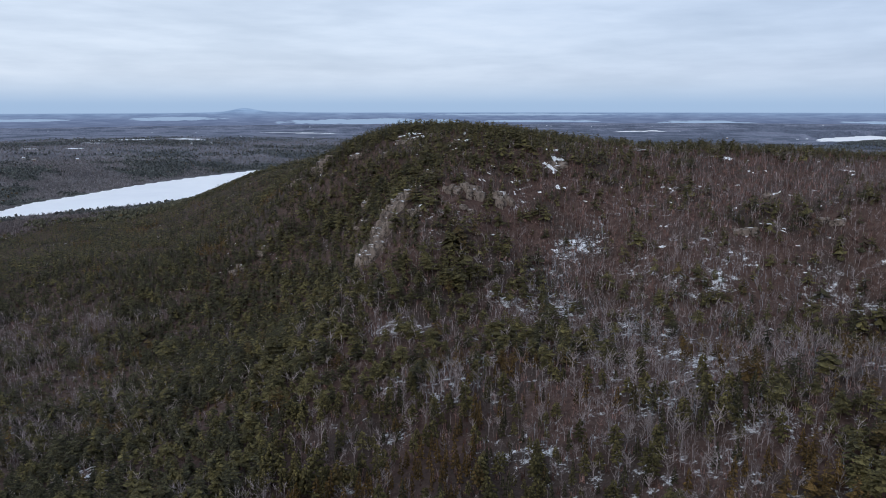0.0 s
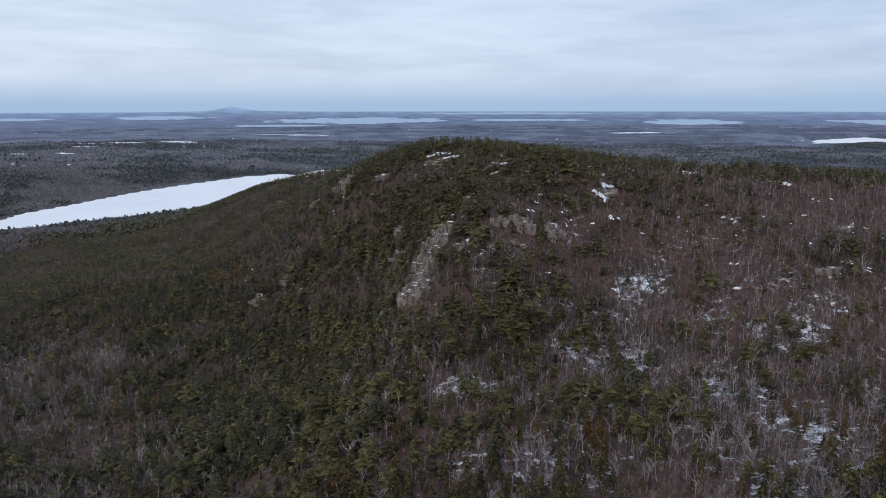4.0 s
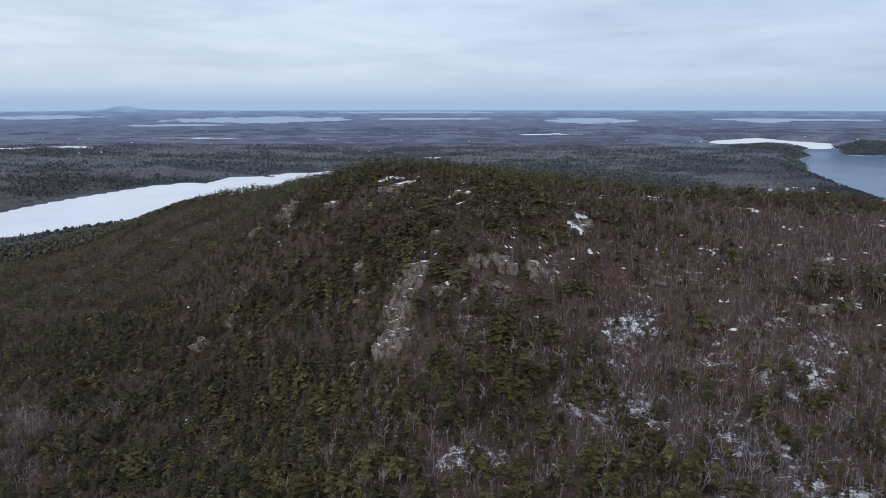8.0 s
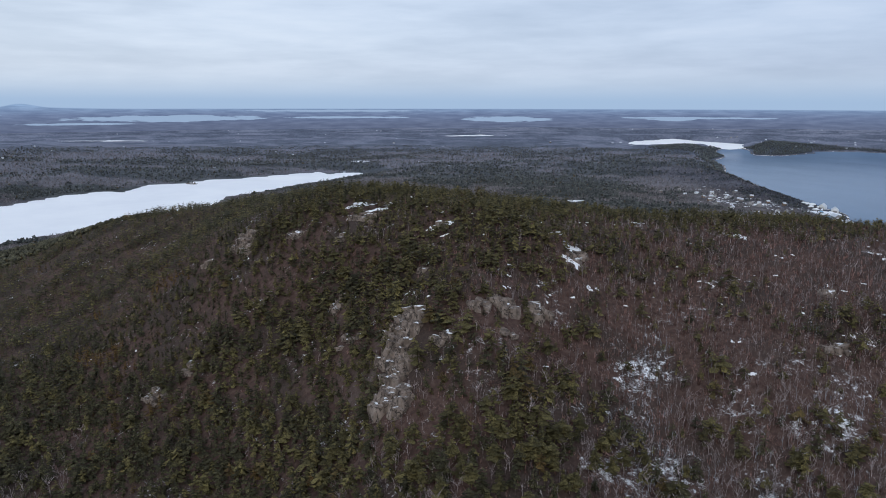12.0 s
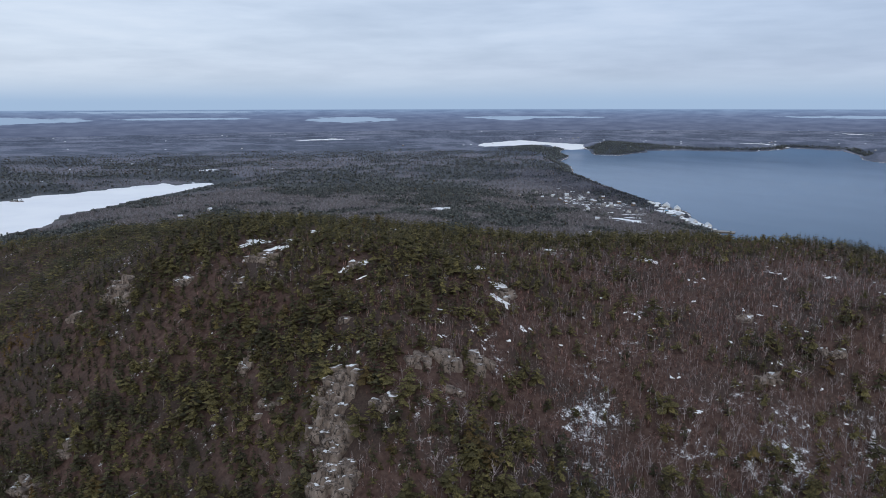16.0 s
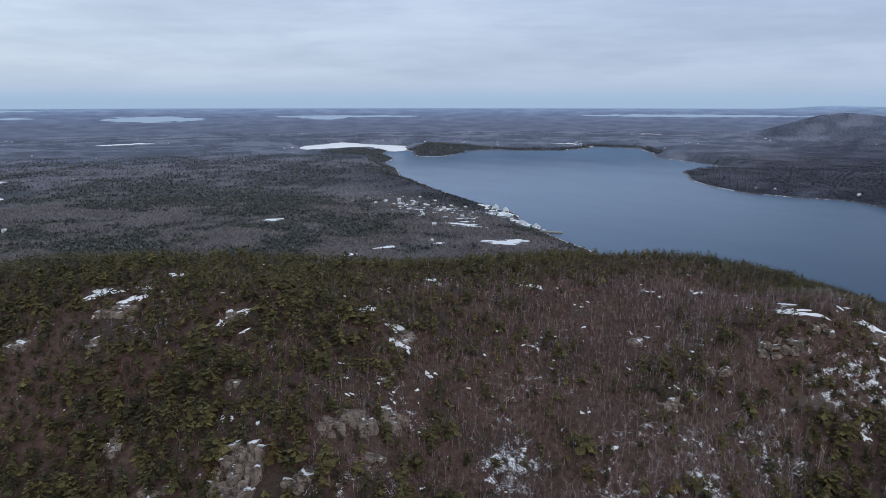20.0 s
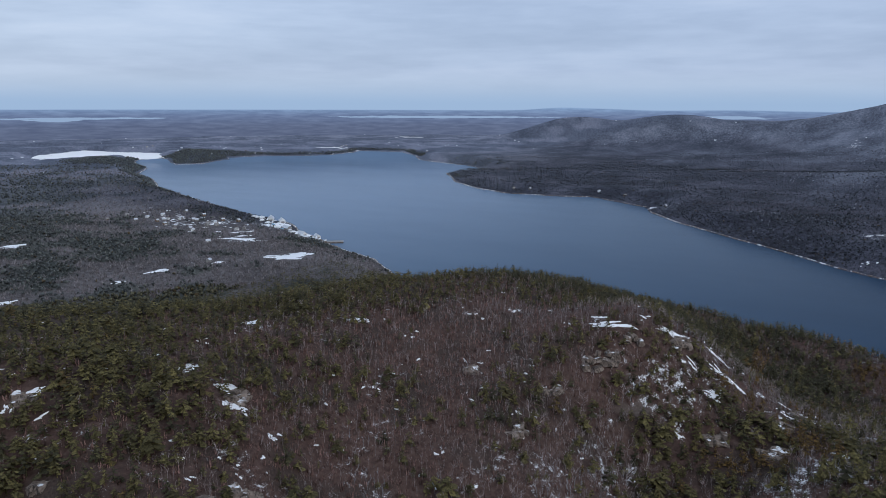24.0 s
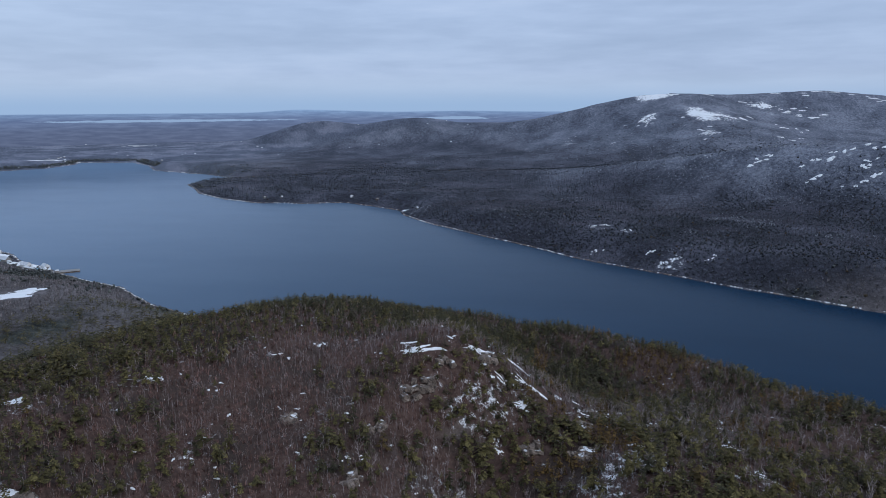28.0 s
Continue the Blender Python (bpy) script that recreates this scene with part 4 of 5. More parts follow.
ux, uy = jitter(-420, 640, 150, 660, 3.5, rng)
keep = (shore(ux, uy, SOUND) > 4) & clear_of(ux, uy) & (rng.uniform(0, 1, ux.size) < 0.3 + 0.65 * np.clip(red_share(ux, uy), 0, 1) - 0.25 * smooth(-ux, 10, 110))
ux, uy = ux[keep], uy[keep]
stand("undergrowth", TUFTS, ux, uy, rng.uniform(1.4, 4.2, ux.size), rng.uniform(0.8, 1.6, ux.size), M_RED, "low red-brown undergrowth between the trees", rng)

# thin grey saplings that stand close between the larger trees
yx, yy = jitter(-520, 480, 150, 640, 3.7, rng)
keep = clear_of(yx, yy) & (shore(yx, yy, SOUND) > 4) & (np.degrees(np.arctan2(yx + 60, yy - 40)) > -48)
keep &= rng.uniform(0, 1, yx.size) < np.clip(1.12 - evergreen_share(yx, yy), 0.12, 0.85) * (1 - 0.35 * smooth(np.hypot(yx + 90, yy - 200), 380, 560))
keep &= rng.uniform(0, 1, yx.size) > 0.45 * smooth(-yx, 40, 140)
yx, yy = yx[keep], yy[keep]
frosted = snow_left(yx, yy) * np.where(yy > 200, 1.0, 0.6) > rng.uniform(0.45, 1.15, yx.size)
for k, material, label in ((~frosted, M_SAPLING, "thin leafless grey saplings crowding the slope"), (frosted, M_RIME, "thin pale frosted saplings in the snowy gullies")):
    stand("sapling_thicket", SAPLINGS, yx[k], yy[k], rng.uniform(3.5, 8.5, k.sum()), rng.uniform(0.9, 1.5, k.sum()), material, label, rng)

# the woods under and behind the start of the flight
bx, by = jitter(-620, 620, -420, 900, 8.0, rng)
seen = (np.degrees(np.arctan2(bx + 60, by - 40)) > -48) & (by > 130) | (bx > 150) & (by > -140)
keep = ~seen & (shore(bx, by, SOUND) > 6)
bx, by = bx[keep], by[keep]
half = rng.uniform(0, 1, bx.size) < evergreen_share(bx, by)
stand("southern_pines", FOOT_PINES, bx[half], by[half], rng.uniform(5, 10, half.sum()), rng.uniform(1.0, 1.6, half.sum()), M_PINE, "olive-green pines on the southern slopes", rng)
stand("southern_hardwoods", TUFTS, bx[~half], by[~half], rng.uniform(4, 8, (~half).sum()), rng.uniform(0.9, 1.4, (~half).sum()), M_BARE, "bare grey hardwoods on the southern slopes", rng)

# the lowland round it, thinning with the distance
def lowland(cell, near_by, far_off, half):
    x, y = jitter(-half * 0.78, half, -700, half, cell, rng)
    x, y = x + rng.normal(0, 0.5, x.size) * cell, y + rng.normal(0, 0.5, x.size) * cell
    reach, bearing = np.hypot(x + 100, y - 150), np.degrees(np.arctan2(x + 100, y - 150))
    keep = (reach >= near_by) & (reach < far_off * (1 - 0.18 * rng.uniform(0, 1, x.size) * (far_off > 4000))) & (bearing > -46) & (bearing < 124)
    keep &= ~((x > -620) & (x < 900) & (y > 130) & (y < 1120))
    x, y = x[keep], y[keep]
    keep = (shore(x, y, SOUND) > 6) & (shore(x, y, ECHO) > np.where(y > 1900, 26, 8)) & clear_of(x, y, False) & (height(x, y) > 0.6) & (snow_left(x, y) < rng.uniform(0.5, 1.25, x.size))
    return x[keep], y[keep]


for cell, a, b, tall in ((5.6, 560, 1250, 7.2), (8.2, 1250, 2300, 7.6), (15.0, 2300, 4300, 8.8)):
    x, y = lowland(cell, a, b, b + 100)
    share = woods(x, y)
    east = easting(x, y) > rng.uniform(0, 1, x.size)
    share = share - 0.02 * east + 0.2 * smooth(200 - np.abs(shore(x, y, SOUND)), 0, 200)
    green = share > 0.14 + 0.72 * rng.uniform(0, 1, x.size)
    size = tall * rng.uniform(0.55, 1.05, x.size) * (1 - 0.2 * east)
    frost = east & (snow_left(x, y) * 1.2 + height(x, y) / 180 + 0.7 * ripple(x, y, 160, 93, 3) > 0.4 + 0.7 * rng.uniform(0, 1, x.size))
    green &= ~frost | (rng.uniform(0, 1, x.size) < 0.3)
    wide = rng.uniform(0.9, 1.4, x.size)
    for here, pines, twigs, word in ((~east, M_LOW_GREEN if b < 2000 else M_FAR_GREEN, M_LOW_BROWN if b < 2000 else M_LOW_BARE, "lowland"), (east, M_HAZED_MOUNT, M_HAZED_TWIGS, "mountain")):
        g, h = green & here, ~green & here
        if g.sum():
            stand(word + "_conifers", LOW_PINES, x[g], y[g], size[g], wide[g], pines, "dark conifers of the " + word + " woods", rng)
        for rime in (False, True):
            k = h & (frost == rime)
            if not k.sum():
                continue
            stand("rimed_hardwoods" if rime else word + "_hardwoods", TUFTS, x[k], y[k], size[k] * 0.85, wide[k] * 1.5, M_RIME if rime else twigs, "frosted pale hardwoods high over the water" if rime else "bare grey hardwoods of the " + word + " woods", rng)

# thick dark spruce on the wooded headlands of the northern basin
x, y = jitter(1700, 4100, 2700, 4150, 8.5, rng)
headland = bell(x, y, 2160, 3600, 190, 300) + bell(x, y, 2800, 3740, 330, 210) + 0.5 * smooth(110 - shore(x, y, SOUND), 0, 90)
keep = (headland > 0.25 + 0.3 * rng.uniform(0, 1, x.size)) & (shore(x, y, SOUND) > 8) & (height(x, y) > 0.8)
x, y = x[keep], y[keep]
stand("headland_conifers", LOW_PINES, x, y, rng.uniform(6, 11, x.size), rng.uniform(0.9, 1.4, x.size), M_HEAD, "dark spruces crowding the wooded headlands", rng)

# ---- helpers for things ----
def mesh_of(bm, name, material):
    me = bpy.data.meshes.new(name)
    bm.to_mesh(me)
    bm.free()
    for m in (material if isinstance(material, list) else [material]):
        me.materials.append(m)
    return me


def part(name, data, material, parent, label="", m=None):
    """One mesh under a thing or under a part; takes a bmesh or a ready mesh."""
    me = mesh_of(data, name, material) if isinstance(data, bmesh.types.BMesh) else data
    ob = new(name, me)
    ob.parent = parent
    if m is not None:
        ob.matrix_local = m
    return tagged(ob, label)


def thing(name, m, label, category, group=""):
    ob = new(name)
    ob.empty_display_size = 1.0
    ob.matrix_world = m
    return tagged(ob, label, category, group)


def at(x, y, lift=0.0, turn=0.0, scale=1.0):
    """The pose of a thing that stands on the ground at x, y of the plan."""
    px, py, pz = (float(v) for v in warp(x, y, ground(x, y) + lift))
    cx, cy, cz = hub(math.degrees(math.atan2(x + 100, y - 150)))
    k = math.hypot(px - cx, py - cy) / math.hypot(x - cx, y - cy)
    return pose(px, py, pz, 0, 0, turn) @ Matrix.Scale(k * scale, 4)


def box(bm, x0, x1, y0, y1, z0, z1):
    v = [bm.verts.new(p) for p in ((x0, y0, z0), (x1, y0, z0), (x1, y1, z0), (x0, y1, z0), (x0, y0, z1), (x1, y0, z1), (x1, y1, z1), (x0, y1, z1))]
    for f in ((3, 2, 1, 0), (4, 5, 6, 7), (0, 1, 5, 4), (1, 2, 6, 5), (2, 3, 7, 6), (3, 0, 4, 7)):
        bm.faces.new([v[i] for i in f])
    return bm


def solid(pts, faces):
    bm = bmesh.new()
    v = [bm.verts.new(p) for p in pts]
    for f in faces:
        bm.faces.new([v[i] for i in f])
    bmesh.ops.recalc_face_normals(bm, faces=bm.faces[:])
    return bm


# ---- rock outcrops ----
def boulder(rng, squat):
    """A blocky piece of granite with broken corners."""
    bm = bmesh.new()
    bmesh.ops.create_cube(bm, size=1.0)
    bmesh.ops.subdivide_edges(bm, edges=bm.edges[:], cuts=2, use_grid_fill=True)
    cut = rng.normal(size=(5, 3))
    cut /= np.linalg.norm(cut, axis=1, keepdims=True)
    for v in bm.verts:
        p = np.array(v.co)
        for c in cut:
            over = p @ c - 0.56
            if over > 0:
                p = p - c * over * 0.9
        p = p + rng.normal(0, 0.035, 3)
        p[2] *= squat
        v.co = p
    return mesh_of(bm, "rock_block", M_ROCK)


rng = np.random.default_rng(21)
BLOCKS = [boulder(rng, rng.uniform(0.75, 1.15)) for _ in range(10)]


def downhill(x, y):
    e = 6.0
    gx, gy = (ground(x + e, y) - ground(x - e, y)) / (2 * e), (ground(x, y + e) - ground(x, y - e)) / (2 * e)
    n = math.hypot(gx, gy) + 1e-6
    return -gx / n, -gy / n, n


def rock_outcrop(x, y, w, h):
    dx, dy, steep = downhill(x, y)
    z0 = ground(x, y)
    face = math.degrees(math.atan2(dx, -dy))
    big = h >= 12
    label = "tall cracked granite cliff with snow on its ledges" if big else "low weathered granite outcrop dusted with snow"
    ob = thing("rock_outcrop", pose(x, y, z0), label, "rock", "granite outcrops of the hill")
    run = h / max(0.75, steep + 0.35)
    rows, cols = max(2, round(h / 4.6)), max(2, round(w / (3.4 if big else 3.0)))
    for r in range(rows):
        f = (r + 0.5) / rows
        for c in range(cols):
            if rng.uniform() < (0.08 if big else 0.2) + 0.3 * abs((c + 0.5) / cols - 0.5) * f:
                continue
            side = ((c + 0.5) / cols - 0.5) * w + rng.normal(0, 0.8 if big else 1.4)
            back = (f - 0.45) * run + rng.normal(0, 0.7)
            px, py = x - dy * side - dx * back, y + dx * side - dy * back
            gz = ground(px, py)
            bw, bd, bh = rng.uniform(3.2, 6.5), rng.uniform(4.5, 8.0), (h / rows * rng.uniform(1.1, 1.9) if big else rng.uniform(2.2, 4.2))
            m = pose(px - x, py - y, gz - z0 + bh * rng.uniform(-0.05, 0.18), rng.normal(0, 7), rng.normal(0, 8), face + rng.normal(0, 20))
            part("rock_block", BLOCKS[int(rng.integers(len(BLOCKS)))], None, ob, m=m @ Matrix.Diagonal((bw, bd, bh, 1)))
    return ob


for x, y, w, h in OUTCROPS:
    rock_outcrop(x, y, w, h)


# ---- snow patches, lying on the hill ----
def snow_patch(x, y, length, depth, turn, lift, label, name="snow_patch", rim=22):
    rng = np.random.default_rng(int(abs(x * 13 + y * 7)) + 5)
    c, s = math.cos(radians(turn)), math.sin(radians(turn))
    lobes = rng.uniform(0.0, 6.28, 4)
    pts, faces = [], []
    rings = (0.45, 0.75, 1.0)
    a = np.arange(rim) * 2 * math.pi / rim
    rag = rng.normal(0, 0.34, rim)
    rag = (rag + np.roll(rag, 1) + np.roll(rag, -1)) / 2
    edge = 0.9 + 0.24 * np.sin(2 * a + lobes[0]) + 0.20 * np.sin(3 * a + lobes[1]) + 0.16 * np.sin(5 * a + lobes[2]) + 0.15 * np.sin(8 * a + lobes[3]) + rag
    edge = np.clip(edge, 0.2, 1.7)
    us, vs, ups = [0.0], [0.0], [1.0]
    for k, r in enumerate(rings):
        us += list(length / 2 * r * edge * np.cos(a))
        vs += list(depth / 2 * r * edge * np.sin(a))
        ups += [(1.0, 0.8, -0.5)[k]] * rim
    us, vs = np.array(us), np.array(vs)
    gx, gy = x + us * c - vs * s, y + us * s + vs * c
    z = height(gx, gy) + np.array(ups) * lift
    wx, wy, wz = warp(gx, gy, z)
    ox, oy, oz = (float(v) for v in warp(x, y, ground(x, y)))
    pts = list(zip(wx - ox, wy - oy, wz - oz))
    faces = [(0, 1 + j, 1 + (j + 1) % rim) for j in range(rim)]
    for k in range(2):
        b = 1 + k * rim
        faces += [(b + j, b + rim + j, b + rim + (j + 1) % rim, b + (j + 1) % rim) for j in range(rim)]
    bm = solid(pts, faces)
    me = mesh_of(bm, name, M_SNOW)
    me.polygons.foreach_set("use_smooth", np.ones(len(me.polygons), bool))
    ob = new(name, me)
    ob.location = (ox, oy, oz)
    return tagged(ob, label, "snow", {"snow_patch": "snow patches on the hill", "snowy_ledge": "snowy ledges of the mountains", "snowy_yard": "snowy yards of the village"}.get(name, "snowy clearings of the lowland"))


rng = np.random.default_rng(77)
for x, y, length, depth, turn in PATCHES:
    wide = length * depth > 90
    c, s = math.cos(radians(turn)), math.sin(radians(turn))
    label = "broad drift of old snow on a granite ledge" if wide else "small patch of old snow among the trees"
    # a patch is broken up into short drifts, drawn out along the ledge
    pieces = int(np.clip(round(length * depth / 18), 2, 7))
    for k in range(pieces):
        u, v = rng.uniform(-0.42, 0.42) * length, rng.uniform(-0.42, 0.42) * depth
        whole = wide and k == 0
        if whole:
            u, v = 0.0, 0.0
        snow_patch(x + u * c - v * s, y + u * s + v * c, min(22.0 if whole else 15.0, length * (0.8 if whole else rng.uniform(0.18, 0.5 if length < 14 else 0.34))), max(1.3, depth * (0.45 if whole else rng.uniform(0.16, 0.42))), turn + rng.uniform(-35, 35), 0.32, label, rim=28)
# scraps of snow strewn over the bald ledges
scrap_forms = []
for k in range(6):
    turn = np.arange(11) * 2 * math.pi / 11
    edge = 0.36 + 0.10 * np.sin(2 * turn + k) + rng.normal(0, 0.07, 11)
    pts = [(0, 0, 0.30)] + [(e * math.cos(a), 0.45 * e * math.sin(a), 0.2) for e, a in zip(edge * 0.75, turn)] + [(e * math.cos(a), 0.45 * e * math.sin(a), -0.3) for e, a in zip(edge, turn)]
    tris = [(0, 1 + j, 1 + (j + 1) % 11) for j in range(11)]
    for j in range(11):
        n = (j + 1) % 11
        tris += [(1 + j, 12 + j, 12 + n), (1 + j, 12 + n, 1 + n)]
    scrap_forms.append((np.array(pts), np.array(tris)))
scraps = np.array(SCRAPS)
stand("snow_scraps", scrap_forms, scraps[:, 0], scraps[:, 1], np.ones(len(scraps)), scraps[:, 2], M_SNOW, "small scraps of old snow among the trees", rng, 0.0)["category"] = "snow"
for x, y, a, b, turn in FIELDS:
    if max(a, b) > 65:
        snow_patch(x, y, a * 1.9, b * 1.9, turn, 1.2, "snow-covered clearing in the lowland woods", "snowy_clearing", 40)
        continue
    c, s = math.cos(radians(turn)), math.sin(radians(turn))
    for k in range(4):
        u, v = rng.uniform(-0.6, 0.6) * a, rng.uniform(-0.6, 0.6) * b
        snow_patch(x + u * c - v * s, y + u * s + v * c, a * rng.uniform(0.5, 1.2), b * rng.uniform(0.4, 1.1), turn + rng.uniform(-20, 20), 0.9, "snow-covered clearing in the lowland woods", "snowy_clearing", 24)
for x, y, a, b, turn in YARDS:
    snow_patch(x, y, a * 1.5, b * 1.4, turn, 0.7, "snowy yard between the village houses", "snowy_yard", 16)
for x, y, a, b, turn in LEDGES:
    for k in range(6):
        snow_patch(x + rng.normal(0, 0.7) * b, y + rng.normal(0, 0.6) * a, 2 + a * rng.uniform(0.10, 0.42), 2 + a * rng.uniform(0.06, 0.2), turn + rng.uniform(-40, 40), 2.4 if a > 60 else 1.0, "snowy bald ledge high on the mountain", "snowy_ledge", 30)

# ---- snowy stones along the tide line ----
shore_pts = np.array(SOUND + [SOUND[0]], float)
seg = np.diff(shore_pts, axis=0)
span_len = np.linalg.norm(seg, axis=1)
sx, sy = [], []
for (px, py), (ex, ey), n in zip(shore_pts, seg, span_len):
    for t in np.arange(0, n, 1.9):
        sx.append(px + ex * t / n + rng.normal(0, 1.5)), sy.append(py + ey * t / n + rng.normal(0, 1.5))
sx, sy = np.array(sx), np.array(sy)
# outward normal of the shore line
e = 4.0
gx, gy = shore(sx + e, sy, SOUND) - shore(sx - e, sy, SOUND), shore(sx, sy + e, SOUND) - shore(sx, sy - e, SOUND)
n = np.hypot(gx, gy) + 1e-6
gx, gy = gx / n, gy / n
best, off = np.full(sx.size, 1e9), np.zeros(sx.size)
for k in np.arange(-26, 27, 1.5):
    h = np.abs(height(sx + gx * k, sy + gy * k) - 0.8)
    off, best = np.where(h < best, k, off), np.minimum(best, h)
sx, sy = sx + gx * off, sy + gy * off
keep = (sy > -400) & (best < 2.5) & (rng.uniform(0, 1, sx.size) < 0.75 + 0.6 * ripple(sx, sy, 60, 9, 2))
sx, sy = sx[keep], sy[keep]
cube = np.array([(-.5, -.5, -.4), (.5, -.45, -.4), (.45, .5, -.4), (-.5, .5, -.4), (-.4, -.4, .4), (.35, -.4, .45), (.4, .35, .4), (-.35, .4, .5)])
cube_t = np.array([(4, 5, 6), (4, 6, 7), (0, 1, 5), (0, 5, 4), (1, 2, 6), (1, 6, 5), (2, 3, 7), (2, 7, 6), (3, 0, 4), (3, 4, 7)])
white = rng.uniform(0, 1, sx.size) < 0.50 + 0.6 * ripple(sx, sy, 90, 7, 3)
stand("snowy_shore_stones", [(cube, cube_t)], sx[white], sy[white], rng.uniform(0.8, 1.9, white.sum()), rng.uniform(1.2, 3.2, white.sum()), M_SNOW, "snow-topped stones along the tide line", rng, -0.4)
stand("dark_shore_stones", [(cube, cube_t)], sx[~white], sy[~white], rng.uniform(1.5, 3.0, (~white).sum()), rng.uniform(1.0, 2.2, (~white).sum()), M_ROCK, "dark wet stones along the tide line", rng, -0.2)

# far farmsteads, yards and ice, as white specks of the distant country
def specks(count, lo, hi, a0, a1, size):
    a, d = np.radians(rng.uniform(a0, a1, count)), rng.uniform(lo, hi, count)
    x, y = -100 + d * np.sin(a) + rng.normal(0, 40, count), 150 + d * np.cos(a) + rng.normal(0, 40, count)
    ok = (height(x, y) > 2) & (shore(x, y, SOUND) > 10)
    return x[ok], y[ok], np.full(ok.sum(), 1.0) * size * rng.uniform(0.6, 1.4, ok.sum())


sx, sy, ss = (np.concatenate(v) for v in zip(specks(35, 2600, 4200, -35, 60, 3.5), specks(45, 4200, 7500, -30, 80, 5), specks(40, 4500, 5600, 26, 60, 5.5)))
stand("far_farmsteads", [(cube * np.array([1.3, 1.3, 1.0]), cube_t)], sx, sy, ss, np.full(sx.size, 1.4), M_SHINGLE, "small snowy roofs and yards far off in the woods", rng, -0.3)

# ---- the village by the water ----
def gable(w, d, h, over=0.4, thick=0.35):
    """A pitched roof over a plan of w by d, on walls h high."""
    x, y, r = w / 2 + over, d / 2 + over, d * 0.42
    pts = [(-x, -y, h - 0.25), (x, -y, h - 0.25), (x, 0, h + r), (-x, 0, h + r), (x, y, h - 0.25), (-x, y, h - 0.25)]
    pts += [(px, py, pz + thick) for px, py, pz in pts]
    return solid(pts, [(0, 1, 2, 3), (3, 2, 4, 5), (6, 9, 8, 7), (9, 11, 10, 8), (0, 6, 7, 1), (4, 10, 11, 5), (0, 3, 9, 6), (3, 5, 11, 9), (1, 7, 8, 2), (2, 8, 10, 4)])


def gable_walls(w, d, h):
    x, y, r = w / 2, d / 2, d * 0.40
    return solid([(-x, -y, -2), (x, -y, -2), (x, y, -2), (-x, y, -2), (-x, -y, h), (x, -y, h), (x, y, h), (-x, y, h), (-x, 0, h + r), (x, 0, h + r)],
                 [(0, 1, 5, 4), (2, 3, 7, 6), (1, 2, 6, 9, 5), (3, 0, 4, 8, 7), (3, 2, 1, 0), (4, 5, 9, 8), (6, 7, 8, 9)])


def house(m, w, d, h, wall, roof, label, chimney=True):
    ob = thing("house", m, label, "house", "houses of the village")
    body = part("wall", gable_walls(w, d, h), wall, ob)
    part("roof", gable(w, d, h), roof, ob, "snow-covered gable roof" if roof is M_SHINGLE else "")
    if chimney:
        part("chimney", box(bmesh.new(), w * 0.18, w * 0.18 + 0.9, -0.45, 0.45, h, h + d * 0.42 + 1.4), M_BRICK, ob)
    for sx in (-0.3, 0.3):
        win = part("window", box(bmesh.new(), sx * w - 0.6, sx * w + 0.6, -d / 2 - 0.08, -d / 2 + 0.1, h * 0.5, h * 0.5 + 1.5), M_WHITE, body)
        part("pane", box(bmesh.new(), sx * w - 0.48, sx * w + 0.48, -d / 2 - 0.12, -d / 2 - 0.05, h * 0.5 + 0.12, h * 0.5 + 1.38), M_GLASS, body)
    part("door", box(bmesh.new(), -0.5, 0.5, -d / 2 - 0.1, -d / 2 + 0.1, 0, 2.1), M_BROWN, ob)
    return ob


rng = np.random.default_rng(33)
WHITE_HOUSE, GREY_HOUSE, BROWN_HOUSE = "white clapboard house with a snowy gable roof", "grey shingled house with a snowy gable roof", "brown wooden house with a snowy gable roof"
FAR_OFF = [(-1135, 2171), (-1240, 2521), (-1152, 3188), (-1086, 3254), (-1236, 2115), (-1290, 2156), (31, 3595), (677, 4536), (1679, 4468), (2534, 4800), (3238, 4714), (120, 2008), (40, 1914), (2330, 1431), (2340, 1368), (2390, 1115), (2310, 995), (2110, 807), (3870, 2783), (3950, 3560), (4020, 3600), (4080, 3620)]
HOUSES = [(1070, 1834), (1142, 1943), (1179, 1748), (1108, 1729), (1210, 1929), (1098, 1951), (1021, 2014), (1141, 1868), (1140, 1806), (1109, 1623), (1074, 1881), (1059, 1793), (1014, 1739), (1144, 1738), (1195, 1707), (1085, 2020), (753, 1321), (924, 1517)]
HOUSES += [(float(1110 + 55 * u + 18 * v), float(1810 + 150 * v)) for u, v in rng.normal(0, 0.85, (12, 2))]
HOUSES += [(2330, 4560), (2400, 4640), (2480, 4720), (2300, 4480), (2990, 4560), (3060, 4500), (3120, 4620), (3010, 4700)]
for i, (x, y) in enumerate(HOUSES + FAR_OFF):
    wall, label = ((M_GREY, GREY_HOUSE), (M_WHITE, WHITE_HOUSE), (M_BROWN, BROWN_HOUSE), (M_GREY, GREY_HOUSE))[i % 4]
    house(at(x, y, 0.0, float(rng.uniform(-40, 40))), float(rng.uniform(8, 11)), float(rng.uniform(6, 8)), float(rng.uniform(3.6, 5.0)), wall, M_SHINGLE if i % 3 else M_GREY, label if i % 3 else label.replace("snowy", "bare grey"))


